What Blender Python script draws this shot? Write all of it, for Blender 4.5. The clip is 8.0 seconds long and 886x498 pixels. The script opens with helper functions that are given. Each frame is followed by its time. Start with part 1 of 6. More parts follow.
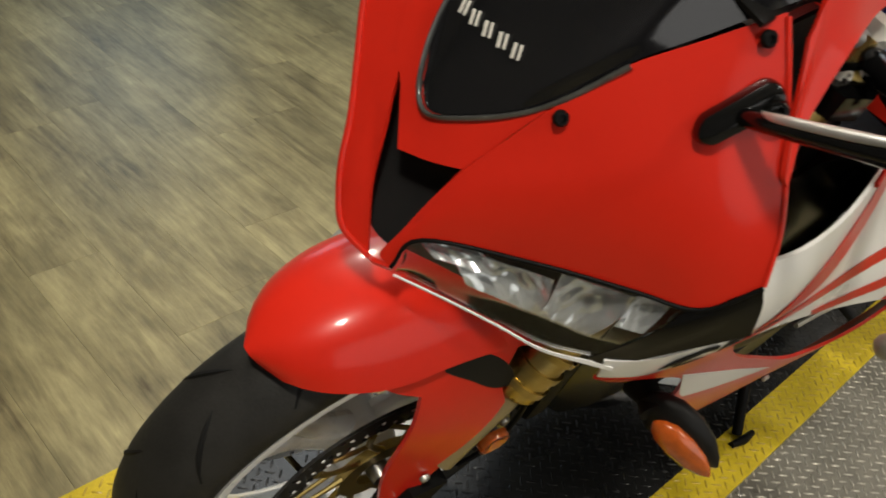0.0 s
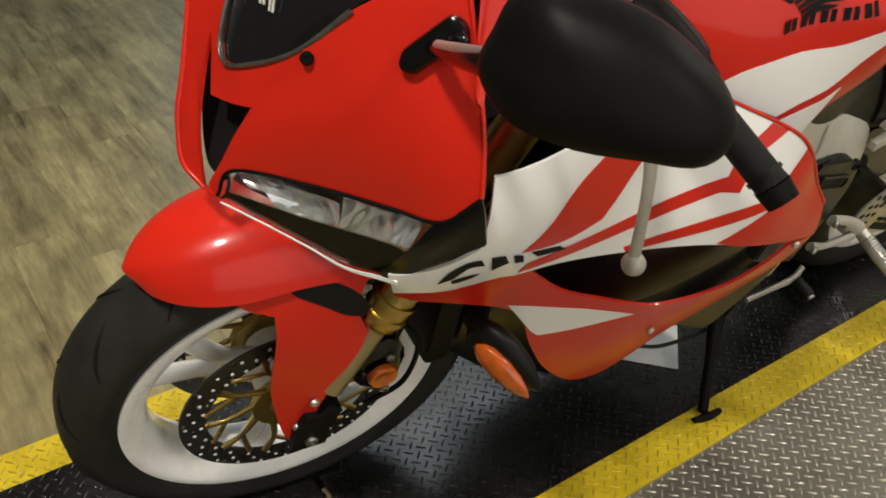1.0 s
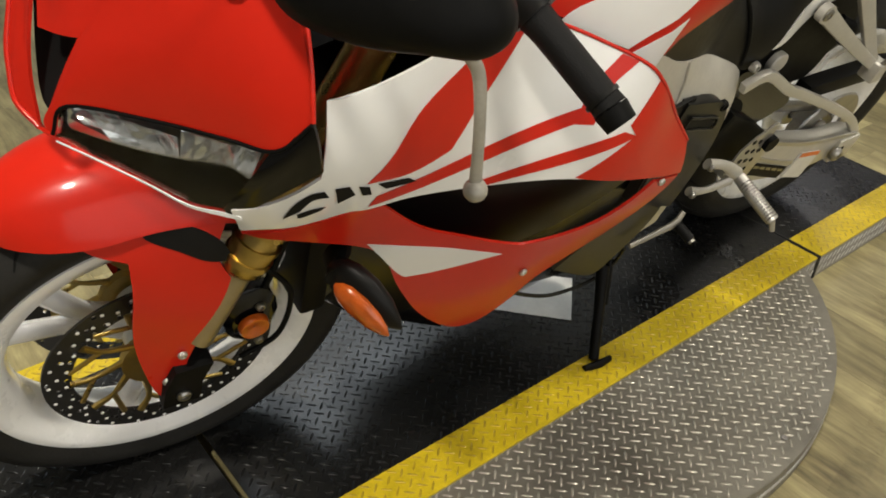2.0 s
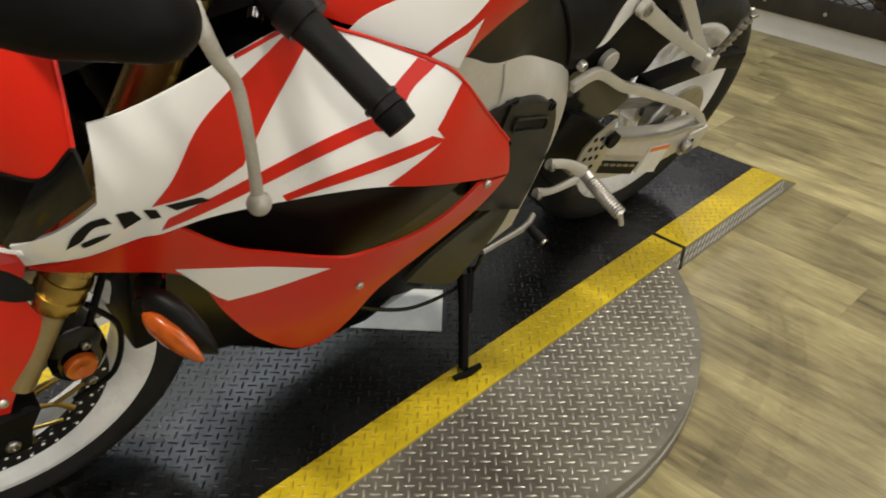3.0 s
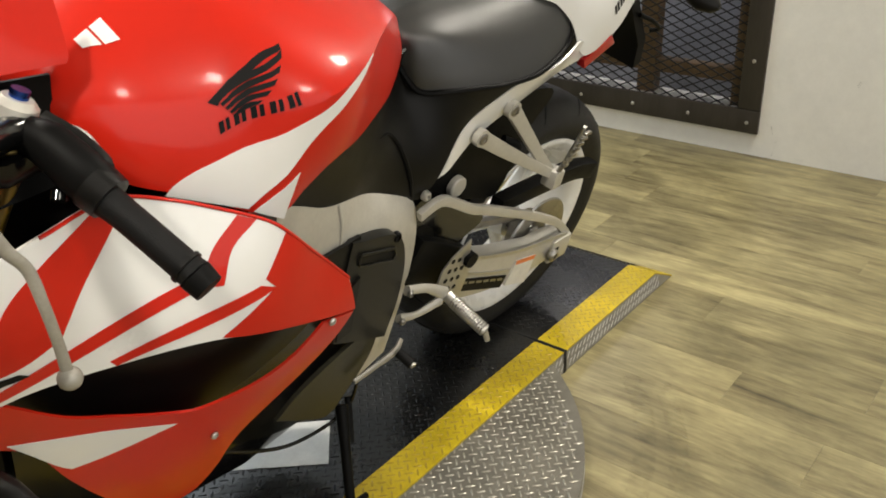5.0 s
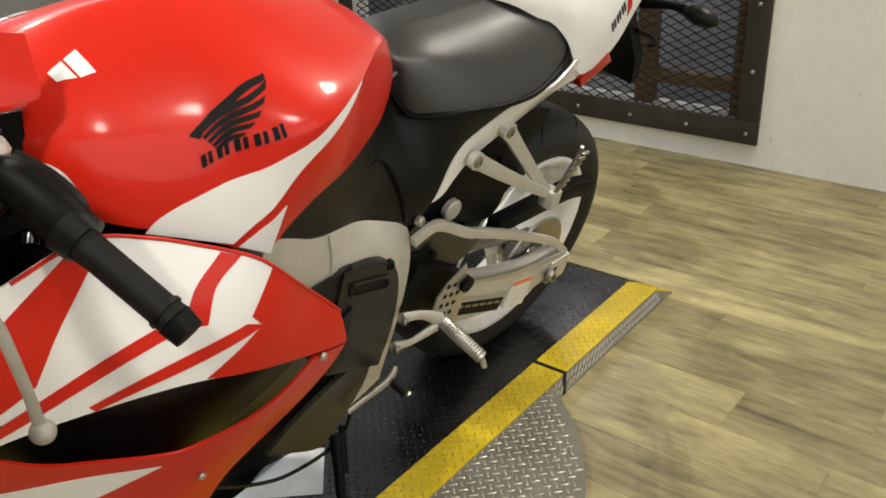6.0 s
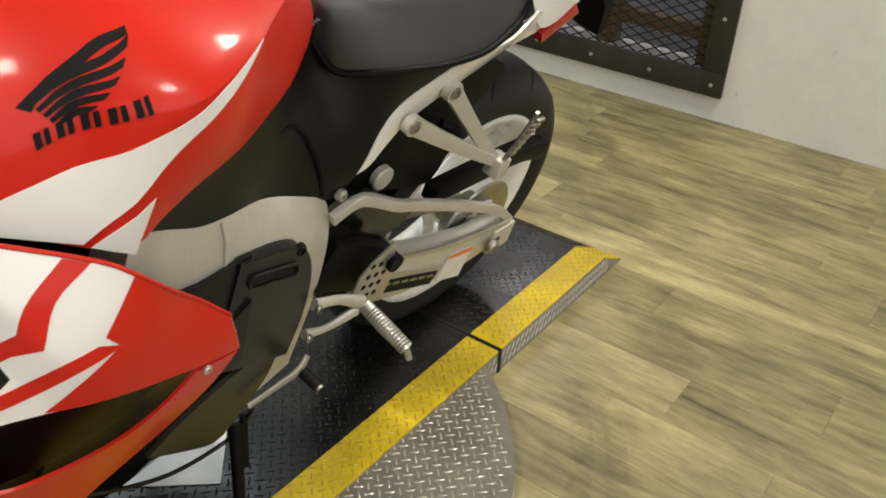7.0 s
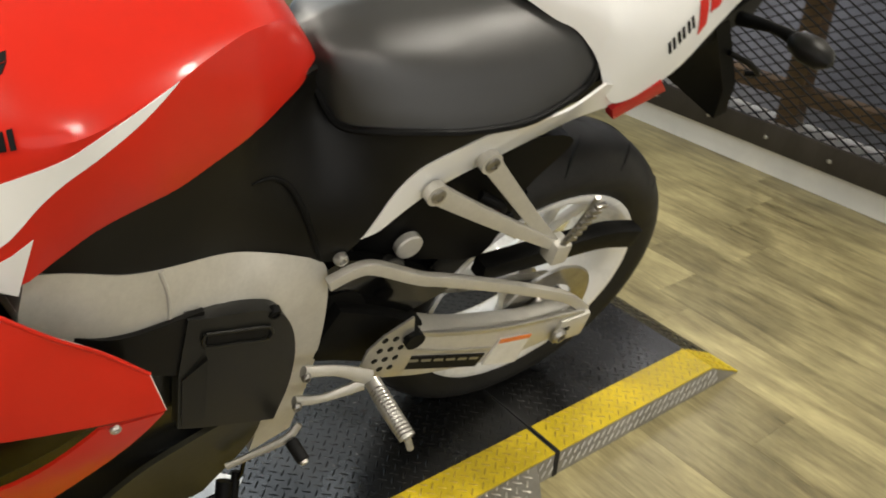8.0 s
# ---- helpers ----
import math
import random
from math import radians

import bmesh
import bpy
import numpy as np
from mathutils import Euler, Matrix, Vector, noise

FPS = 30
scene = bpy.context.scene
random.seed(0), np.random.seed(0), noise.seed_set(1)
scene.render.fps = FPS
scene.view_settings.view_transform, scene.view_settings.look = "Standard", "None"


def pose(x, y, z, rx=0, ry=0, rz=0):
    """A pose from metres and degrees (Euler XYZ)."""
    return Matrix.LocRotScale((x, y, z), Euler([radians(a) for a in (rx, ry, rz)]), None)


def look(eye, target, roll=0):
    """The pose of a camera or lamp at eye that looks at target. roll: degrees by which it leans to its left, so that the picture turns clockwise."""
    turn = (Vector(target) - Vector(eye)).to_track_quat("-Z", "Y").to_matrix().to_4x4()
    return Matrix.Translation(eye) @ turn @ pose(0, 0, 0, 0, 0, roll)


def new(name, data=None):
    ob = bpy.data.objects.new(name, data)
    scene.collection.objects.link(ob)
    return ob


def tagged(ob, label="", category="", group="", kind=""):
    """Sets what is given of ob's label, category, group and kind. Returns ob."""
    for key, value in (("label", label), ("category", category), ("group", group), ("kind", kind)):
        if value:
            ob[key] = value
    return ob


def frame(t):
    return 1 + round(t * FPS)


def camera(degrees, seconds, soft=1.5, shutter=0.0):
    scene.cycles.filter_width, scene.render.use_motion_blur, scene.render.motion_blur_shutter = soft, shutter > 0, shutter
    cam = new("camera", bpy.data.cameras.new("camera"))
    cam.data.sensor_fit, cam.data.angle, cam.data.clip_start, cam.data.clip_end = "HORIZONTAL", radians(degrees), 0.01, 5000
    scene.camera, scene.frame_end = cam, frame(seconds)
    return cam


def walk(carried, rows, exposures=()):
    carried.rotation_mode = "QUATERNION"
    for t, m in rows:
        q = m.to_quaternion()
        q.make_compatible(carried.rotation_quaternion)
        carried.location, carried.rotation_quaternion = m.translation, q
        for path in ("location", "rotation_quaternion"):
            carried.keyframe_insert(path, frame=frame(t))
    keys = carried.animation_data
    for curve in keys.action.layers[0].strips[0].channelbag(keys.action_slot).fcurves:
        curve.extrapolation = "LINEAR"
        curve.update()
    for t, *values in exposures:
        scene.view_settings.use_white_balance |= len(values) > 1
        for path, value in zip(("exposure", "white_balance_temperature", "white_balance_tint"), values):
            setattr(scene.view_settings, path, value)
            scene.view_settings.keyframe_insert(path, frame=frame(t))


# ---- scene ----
cam = camera(54.45, 8.0, 1.8, 0.15)
PATH = [
    (0, (-1.852, -0.259, 1.155), (-0.889, 0.613, 0.221), 8.25),
    (0.5, (-1.745, -0.468, 1.198), (-0.874, 0.513, 0.282), 2.97),
    (1, (-1.688, -0.596, 1.170), (-0.936, 0.488, 0.264), 1.26),
    (1.5, (-1.642, -0.626, 1.159), (-0.846, 0.407, 0.232), 0.66),
    (1.7, (-1.633, -0.639, 1.140), (-0.817, 0.370, 0.204), 1.85),
    (2.8, (-1.564, -0.736, 1.114), (-0.669, 0.230, 0.205), 1.57),
    (3, (-1.529, -0.749, 1.110), (-0.581, 0.184, 0.220), 0.87),
    (3.5, (-1.484, -0.789, 1.132), (-0.467, 0.170, 0.354), 0.45),
    (4, (-1.466, -0.834, 1.149), (-0.407, 0.131, 0.437), -0.40),
    (4.5, (-1.470, -0.859, 1.151), (-0.408, 0.093, 0.427), -2.58),
    (5, (-1.459, -0.853, 1.161), (-0.356, 0.056, 0.441), -2.38),
    (5.2, (-1.450, -0.846, 1.174), (-0.333, 0.070, 0.486), -3.51),
    (6.5, (-1.347, -0.787, 1.170), (-0.255, 0.091, 0.396), -1.35),
    (7, (-1.219, -0.709, 1.167), (-0.113, 0.073, 0.316), 2.65),
    (7.5, (-1.095, -0.736, 1.161), (-0.021, 0.089, 0.309), -2.41),
    (8, (-0.944, -0.790, 1.144), (-0.064, 0.288, 0.355), 3.62),
]
walk(cam, [(t, look(eye, target, roll)) for t, eye, target, roll in PATH], exposures=((0.0, -0.36), (1.5, -0.16), (3.0, -0.06), (4.5, 0.06), (6.5, 0.06), (8.0, 0.06)))


# ---------------------------------------------------------------- light
def lamp(name, at, target, size_x, size_y, watts, colour):
    data = bpy.data.lights.new(name, "AREA")
    data.shape, data.size, data.size_y, data.energy, data.color = "RECTANGLE", size_x, size_y, watts, colour
    ob = new(name, data)
    ob.matrix_world = look(at, target)
    return ob


world = bpy.data.worlds.new("room_world")
world.use_nodes = True
scene.world = world
world.node_tree.nodes["Background"].inputs[0].default_value = (0.9, 0.95, 1.0, 1)
world.node_tree.nodes["Background"].inputs[1].default_value = 0.02
CEIL = 2.75
WARM, COOL = (1.0, 0.93, 0.81), (0.86, 0.94, 1.0)
# place, aim, size, watts, spread in degrees; the first is the large panel beyond the stand
SPOTS = [((0.30, 2.50), (0.30, 2.50, 0.0), 1.45, 23, 170), ((1.02, -0.6), (1.0, 0.2, 0.2), 0.32, 29, 150), ((-0.9, -1.9), (-0.9, 0.2, 0.5), 0.4, 14, 120), ((-0.72, 1.25), (-1.15, 0.45, 0.0), 0.2, 15, 96), ((-2.3, -0.5), (-1.6, 0.1, 0.5), 0.18, 12, 90)]
for (lx, ly), aim, size, watts, spread in SPOTS:
    spot = lamp("ceiling_lamp", (lx, ly, CEIL - 0.10), aim, size, size, watts, COOL if size > 1 else WARM)
    spot.data.spread = radians(spread)
# daylight of an unseen window, assumed from the cool sheen on the floor
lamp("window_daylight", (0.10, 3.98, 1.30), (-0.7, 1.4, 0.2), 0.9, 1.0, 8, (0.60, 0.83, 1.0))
# soft fill added behind the walk for the near flank; no source in view
lamp("south_fill", (-1.2, -3.38, 1.30), (-0.8, 0.3, 0.7), 5.2, 2.2, 56, (1.0, 0.97, 0.92))


# ---------------------------------------------------------------- materials
def node(tree, kind, **values):
    n = tree.nodes.new(kind)
    for key, value in values.items():
        n.inputs[key.replace("_", " ")].default_value = value
    return n


def material(name, base, rough=0.5, metal=0.0, vary=0.12, scale=14.0, bump=0.0, bump_scale=250.0, coat=0.0,
             wear=0.15, spec=0.5, random_tint=0.0, coords="Object", stretch=(1, 1, 1)):
    """A painted, moulded or bare surface: two scales of colour change, uneven gloss, fine relief."""
    m = bpy.data.materials.new(name)
    m.use_nodes = True
    t = m.node_tree
    b = t.nodes["Principled BSDF"]
    co = t.nodes.new("ShaderNodeTexCoord")
    mp = node(t, "ShaderNodeMapping", Scale=stretch)
    t.links.new(co.outputs[coords], mp.inputs[0])
    n1 = node(t, "ShaderNodeTexNoise", Scale=scale, Detail=5.0, Roughness=0.6)
    n2 = node(t, "ShaderNodeTexNoise", Scale=scale * 9, Detail=3.0, Roughness=0.7)
    t.links.new(mp.outputs[0], n1.inputs["Vector"])
    t.links.new(mp.outputs[0], n2.inputs["Vector"])
    mix = t.nodes.new("ShaderNodeMath")
    mix.operation = "ADD"
    half = t.nodes.new("ShaderNodeMath")
    half.operation = "MULTIPLY"
    half.inputs[1].default_value = 0.5
    t.links.new(n1.outputs[0], mix.inputs[0])
    t.links.new(n2.outputs[0], half.inputs[0])
    t.links.new(half.outputs[0], mix.inputs[1])
    ramp = node(t, "ShaderNodeMapRange")
    ramp.inputs["From Min"].default_value, ramp.inputs["From Max"].default_value = 0.5, 1.0
    ramp.inputs["To Min"].default_value, ramp.inputs["To Max"].default_value = 1 - vary, 1 + vary
    t.links.new(mix.outputs[0], ramp.inputs[0])
    col = node(t, "ShaderNodeMixRGB", Fac=1.0, Color1=(*base, 1))
    col.blend_type = "MULTIPLY"
    last = ramp.outputs[0]
    if random_tint:
        info = t.nodes.new("ShaderNodeObjectInfo")
        rr = node(t, "ShaderNodeMapRange")
        rr.inputs["To Min"].default_value, rr.inputs["To Max"].default_value = 1 - random_tint, 1 + random_tint
        t.links.new(info.outputs["Random"], rr.inputs[0])
        mul = t.nodes.new("ShaderNodeMath")
        mul.operation = "MULTIPLY"
        t.links.new(last, mul.inputs[0])
        t.links.new(rr.outputs[0], mul.inputs[1])
        last = mul.outputs[0]
    t.links.new(last, col.inputs["Color2"])
    t.links.new(col.outputs[0], b.inputs["Base Color"])
    rr = node(t, "ShaderNodeMapRange")
    rr.inputs["From Min"].default_value, rr.inputs["From Max"].default_value = 0.3, 0.7
    rr.inputs["To Min"].default_value, rr.inputs["To Max"].default_value = max(rough * (1 - wear), 0.02), min(rough * (1 + wear), 1)
    t.links.new(n1.outputs[0], rr.inputs[0])
    t.links.new(rr.outputs[0], b.inputs["Roughness"])
    b.inputs["Metallic"].default_value = metal
    b.inputs["Specular IOR Level"].default_value = spec
    b.inputs["Coat Weight"].default_value = coat
    b.inputs["Coat Roughness"].default_value = 0.10
    b.inputs["Coat IOR"].default_value = 1.5
    if bump:
        n3 = node(t, "ShaderNodeTexNoise", Scale=bump_scale, Detail=4.0)
        t.links.new(mp.outputs[0], n3.inputs["Vector"])
        bp = node(t, "ShaderNodeBump", Strength=bump, Distance=0.002)
        t.links.new(n3.outputs[0], bp.inputs["Height"])
        t.links.new(bp.outputs[0], b.inputs["Normal"])
    return m


def wood_planks():
    """Greyed oak vinyl: long streaks along the plank, knots and a tint for each plank."""
    m = bpy.data.materials.new("oak_vinyl")
    m.use_nodes = True
    t = m.node_tree
    b = t.nodes["Principled BSDF"]
    co = t.nodes.new("ShaderNodeTexCoord")
    info = t.nodes.new("ShaderNodeObjectInfo")
    shift = node(t, "ShaderNodeVectorMath")
    shift.operation = "SCALE"
    shift.inputs[0].default_value = (7.0, 13.0, 3.0)
    t.links.new(info.outputs["Random"], shift.inputs["Scale"])
    add = node(t, "ShaderNodeVectorMath")
    add.operation = "ADD"
    t.links.new(co.outputs["Object"], add.inputs[0])
    t.links.new(shift.outputs[0], add.inputs[1])
    mp = node(t, "ShaderNodeMapping", Scale=(1.0, 0.12, 1.0))
    t.links.new(add.outputs[0], mp.inputs[0])
    streak = node(t, "ShaderNodeTexNoise", Scale=24.0, Detail=9.0, Roughness=0.66, Distortion=0.45)
    fine = node(t, "ShaderNodeTexNoise", Scale=120.0, Detail=3.0, Roughness=0.6)
    mp2 = node(t, "ShaderNodeMapping", Scale=(1.0, 0.5, 1.0))
    t.links.new(add.outputs[0], mp2.inputs[0])
    blot = node(t, "ShaderNodeTexNoise", Scale=5.0, Detail=4.0, Roughness=0.6)
    t.links.new(mp.outputs[0], streak.inputs["Vector"])
    t.links.new(mp.outputs[0], fine.inputs["Vector"])
    t.links.new(mp2.outputs[0], blot.inputs["Vector"])
    ramp = t.nodes.new("ShaderNodeValToRGB")
    ramp.color_ramp.elements[0].position, ramp.color_ramp.elements[0].color = 0.36, (0.075, 0.056, 0.027, 1)
    ramp.color_ramp.elements[1].position, ramp.color_ramp.elements[1].color = 0.65, (0.400, 0.346, 0.174, 1)
    e = ramp.color_ramp.elements.new(0.46)
    e.color = (0.205, 0.172, 0.083, 1)
    mixa = t.nodes.new("ShaderNodeMath")
    mixa.operation = "MULTIPLY_ADD"
    mixa.inputs[1].default_value, mixa.inputs[2].default_value = 0.45, 0.0
    t.links.new(blot.outputs[0], mixa.inputs[0])
    mixb = t.nodes.new("ShaderNodeMath")
    mixb.operation = "MULTIPLY_ADD"
    mixb.inputs[1].default_value = 0.62
    t.links.new(streak.outputs[0], mixb.inputs[0])
    t.links.new(mixa.outputs[0], mixb.inputs[2])
    t.links.new(mixb.outputs[0], ramp.inputs[0])
    tint = node(t, "ShaderNodeMapRange")
    tint.inputs["To Min"].default_value, tint.inputs["To Max"].default_value = 0.88, 1.10
    t.links.new(info.outputs["Random"], tint.inputs[0])
    fr = node(t, "ShaderNodeMapRange")
    fr.inputs["From Min"].default_value, fr.inputs["From Max"].default_value = 0.3, 0.7
    fr.inputs["To Min"].default_value, fr.inputs["To Max"].default_value = 0.82, 1.12
    t.links.new(fine.outputs[0], fr.inputs[0])
    mul = t.nodes.new("ShaderNodeMath")
    mul.operation = "MULTIPLY"
    t.links.new(tint.outputs[0], mul.inputs[0])
    t.links.new(fr.outputs[0], mul.inputs[1])
    geo = t.nodes.new("ShaderNodeNewGeometry")
    worn = node(t, "ShaderNodeTexNoise", Scale=2.6, Detail=7.0, Roughness=0.62, Distortion=1.6)
    t.links.new(geo.outputs["Position"], worn.inputs["Vector"])
    wr = node(t, "ShaderNodeMapRange")
    wr.inputs["From Min"].default_value, wr.inputs["From Max"].default_value = 0.32, 0.66
    wr.inputs["To Min"].default_value, wr.inputs["To Max"].default_value = 0.73, 1.13
    t.links.new(worn.outputs[0], wr.inputs[0])
    mul2 = t.nodes.new("ShaderNodeMath")
    mul2.operation = "MULTIPLY"
    t.links.new(mul.outputs[0], mul2.inputs[0])
    t.links.new(wr.outputs[0], mul2.inputs[1])
    col = node(t, "ShaderNodeMixRGB", Fac=1.0)
    col.blend_type = "MULTIPLY"
    t.links.new(ramp.outputs[0], col.inputs["Color1"])
    t.links.new(mul2.outputs[0], col.inputs["Color2"])
    t.links.new(col.outputs[0], b.inputs["Base Color"])
    b.inputs["Roughness"].default_value = 0.38
    b.inputs["Specular IOR Level"].default_value = 0.42
    bp = node(t, "ShaderNodeBump", Strength=0.25, Distance=0.002)
    t.links.new(streak.outputs[0], bp.inputs["Height"])
    t.links.new(bp.outputs[0], b.inputs["Normal"])
    return m


M = dict(
    wood=wood_planks(),
    subfloor=material("floor_joint", (0.05, 0.04, 0.03), 0.8),
    wall=material("white_wall_paint", (0.86, 0.85, 0.81), 0.55, vary=0.06, scale=3, bump=0.15, bump_scale=60),
    # walls out of view, coloured dim to cut the light they throw back
    unseen_wall=material("unseen_wall_dimmed", (0.30, 0.29, 0.27), 0.6, vary=0.06, scale=3),
    ceiling=material("ceiling_paint", (0.45, 0.44, 0.41), 0.8, vary=0.04, scale=2),
    backroom=material("grey_blue_cloth", (0.32, 0.33, 0.40), 0.9, vary=0.25, scale=4),
    darkwood=material("dark_stained_wood", (0.035, 0.030, 0.025), 0.45, vary=0.35, scale=10, bump=0.3, stretch=(1, 1, 0.15)),
    brownwood=material("brown_wood", (0.16, 0.10, 0.05), 0.5, vary=0.35, scale=12, bump=0.3),
    mesh=material("black_steel_mesh", (0.03, 0.03, 0.032), 0.4, 0.3, vary=0.2),
    tread=material("aluminium_tread_plate", (0.20, 0.189, 0.158), 0.44, 0.4, vary=0.28, scale=5, bump=0.12, bump_scale=90, wear=0.4),
    side_plate=material("aluminium_side_plate", (0.27, 0.262, 0.24), 0.42, 0.4, vary=0.25, scale=9, bump=0.12, bump_scale=90, wear=0.4),
    side_tread=material("bright_aluminium_tread_plate", (0.50, 0.49, 0.46), 0.40, 0.4, vary=0.22, scale=9, bump=0.12, bump_scale=90, wear=0.4),
    # lug tops worn shiny; the lamplight they catch is also put in the colour
    tread_worn_lit=material("worn_lit_aluminium_lug", (0.42, 0.40, 0.345), 0.34, 0.6, vary=0.2, scale=30),
    black_worn=material("worn_black_lug", (0.007, 0.007, 0.007), 0.32, 0.0, vary=0.3, scale=30, spec=0.30),
    # lugs darker than the margin's yellow: the shadow beside them is painted in
    yellow_shaded=material("shaded_yellow_lug", (0.40, 0.28, 0.012), 0.34, 0.0, vary=0.3, scale=40, spec=0.5),
    black_tread=material("black_painted_tread_plate", (0.008, 0.008, 0.0078), 0.28, 0.0, vary=0.35, scale=7, bump=0.10, bump_scale=120, wear=0.35, spec=0.44),
    yellow_tread=material("yellow_painted_tread_plate", (0.56, 0.415, 0.012), 0.42, 0.0, vary=0.26, scale=14, bump=0.12, bump_scale=120, wear=0.3, spec=0.35),
    black_rubber=material("black_rubber_edge", (0.012, 0.012, 0.012), 0.6),
    red=material("gloss_red_paint", (0.55, 0.017, 0.007), 0.34, 0.0, vary=0.04, scale=4, coat=0.3, wear=0.2, spec=0.2),
    white=material("gloss_white_paint", (0.80, 0.80, 0.78), 0.32, 0.0, vary=0.02, scale=4, coat=0.8, wear=0.2, spec=0.3),
    black_gloss=material("gloss_black_plastic", (0.003, 0.003, 0.003), 0.14, 0.0, vary=0.2, coat=0.2, spec=0.35),
    black_matt=material("matt_black_plastic", (0.005, 0.005, 0.0048), 0.46, 0.0, vary=0.15, bump=0.06, bump_scale=900, spec=0.08),
    black_satin=material("satin_black_panel", (0.006, 0.0058, 0.0052), 0.40, 0.0, vary=0.2, bump=0.05, bump_scale=900, spec=0.16),
    cover=material("dark_grey_moulded_cover", (0.013, 0.013, 0.0115), 0.34, 0.0, vary=0.3, scale=18, bump=0.05, bump_scale=600, spec=0.25),
    seat=material("black_seat_vinyl", (0.012, 0.012, 0.0115), 0.42, 0.0, vary=0.15, bump=0.12, bump_scale=900, spec=0.85),
    rubber=material("black_tyre_rubber", (0.017, 0.0165, 0.015), 0.55, 0.0, vary=0.3, scale=20, bump=0.2, bump_scale=300, spec=0.22),
    grip=material("black_grip_rubber", (0.005, 0.005, 0.005), 0.6, 0.0, vary=0.2, bump=0.25, bump_scale=500, spec=0.2),
    rim=material("white_rim_paint", (0.88, 0.88, 0.87), 0.28, 0.0, vary=0.03, coat=0.5),
    frame=material("cast_aluminium_paint", (0.56, 0.54, 0.485), 0.38, 0.35, vary=0.10, scale=20, bump=0.10, bump_scale=700),
    lever=material("dull_cast_lever", (0.38, 0.36, 0.31), 0.42, 0.3, vary=0.15, scale=25, bump=0.10, bump_scale=600),
    # olive tint put in for the lit yellow margin the dark cover reflects
    engine_olive=material("olive_reflection_engine_cover", (0.030, 0.028, 0.018), 0.34, 0.0, vary=0.35, scale=12, bump=0.1, bump_scale=300, spec=0.35),
    duct=material("black_duct_plastic", (0.004, 0.004, 0.004), 0.34, 0.0, vary=0.2, spec=0.22),
    silver=material("satin_silver_metal", (0.52, 0.51, 0.475), 0.34, 0.8, vary=0.12, scale=20, bump=0.10, bump_scale=500),
    steel=material("worn_steel", (0.36, 0.35, 0.33), 0.32, 1.0, vary=0.25, scale=30),
    chrome=material("chrome", (0.82, 0.82, 0.80), 0.08, 1.0, vary=0.05),
    gold=material("gold_anodised_metal", (0.50, 0.37, 0.13), 0.30, 1.0, vary=0.12, scale=20),
    engine=material("dark_engine_cover", (0.008, 0.0075, 0.005), 0.24, 0.0, vary=0.3, scale=9, spec=0.35),
    amber=material("amber_lens", (0.40, 0.075, 0.008), 0.20, 0.0, vary=0.3, scale=60, coat=0.5),
    bronze=material("bronze_anodised_tube", (0.34, 0.285, 0.175), 0.34, 0.75, vary=0.12, scale=25),
    disc=material("drilled_dark_steel", (0.035, 0.034, 0.032), 0.32, 0.6, vary=0.2, scale=30),
    redlens=material("red_reflector", (0.42, 0.012, 0.012), 0.2, 0.0, vary=0.2, scale=60, coat=0.4),
    reflector=material("lamp_reflector", (0.80, 0.81, 0.81), 0.16, 0.75, vary=0.15, scale=28),
    foil=material("bright_metal_sheet", (0.74, 0.74, 0.71), 0.36, 0.15, vary=0.10, scale=12, bump=0.3, bump_scale=70),
    paper=material("printed_label", (0.72, 0.70, 0.64), 0.5, vary=0.1, scale=40),
    orange=material("orange_label_band", (0.75, 0.20, 0.04), 0.5),
    ink=material("black_print", (0.006, 0.006, 0.006), 0.6, spec=0.15),
    blue=material("blue_anodised_cap", (0.03, 0.08, 0.35), 0.25, 0.9),
    smoke=material("dark_tinted_screen", (0.006, 0.006, 0.007), 0.06, 0.0, vary=0.05, coat=0.5),
    screen_edge=material("smoked_screen_edge", (0.055, 0.056, 0.053), 0.16, 0.0, vary=0.4, scale=60, coat=0.4),
    lamp_shell=material("dark_lamp_shell", (0.045, 0.046, 0.043), 0.35, 0.1, vary=0.3, scale=30),
    housing=material("headlight_housing", (0.34, 0.345, 0.335), 0.30, 0.1, vary=0.25),
)
glass = bpy.data.materials.new("clear_lens")
glass.use_nodes = True
gt = glass.node_tree
gt.nodes.remove(gt.nodes["Principled BSDF"])
clear = node(gt, "ShaderNodeBsdfTransparent", Color=(0.94, 0.95, 0.95, 1))
shine = node(gt, "ShaderNodeBsdfGlossy", Roughness=0.04)
fres = node(gt, "ShaderNodeFresnel", IOR=1.4)
gmix = gt.nodes.new("ShaderNodeMixShader")
gt.links.new(fres.outputs[0], gmix.inputs[0])
gt.links.new(clear.outputs[0], gmix.inputs[1])
gt.links.new(shine.outputs[0], gmix.inputs[2])
gt.links.new(gmix.outputs[0], gt.nodes["Material Output"].inputs[0])
M["glass"] = glass
# rubber left on the floor: thin, broken and half clear
scuff = bpy.data.materials.new("rubber_scuff")
scuff.use_nodes = True
st = scuff.node_tree
sb = st.nodes["Principled BSDF"]
sb.inputs["Base Color"].default_value = (0.045, 0.036, 0.022, 1)
sb.inputs["Roughness"].default_value = 0.5
sg = st.nodes.new("ShaderNodeNewGeometry")
sn = node(st, "ShaderNodeTexNoise", Scale=26.0, Detail=6.0, Roughness=0.7)
sr = node(st, "ShaderNodeMapRange")
sr.inputs["From Min"].default_value, sr.inputs["From Max"].default_value = 0.42, 0.72
sr.inputs["To Min"].default_value, sr.inputs["To Max"].default_value = 0.0, 0.10
st.links.new(sg.outputs["Position"], sn.inputs["Vector"])
st.links.new(sn.outputs[0], sr.inputs[0])
st.links.new(sr.outputs[0], sb.inputs["Alpha"])
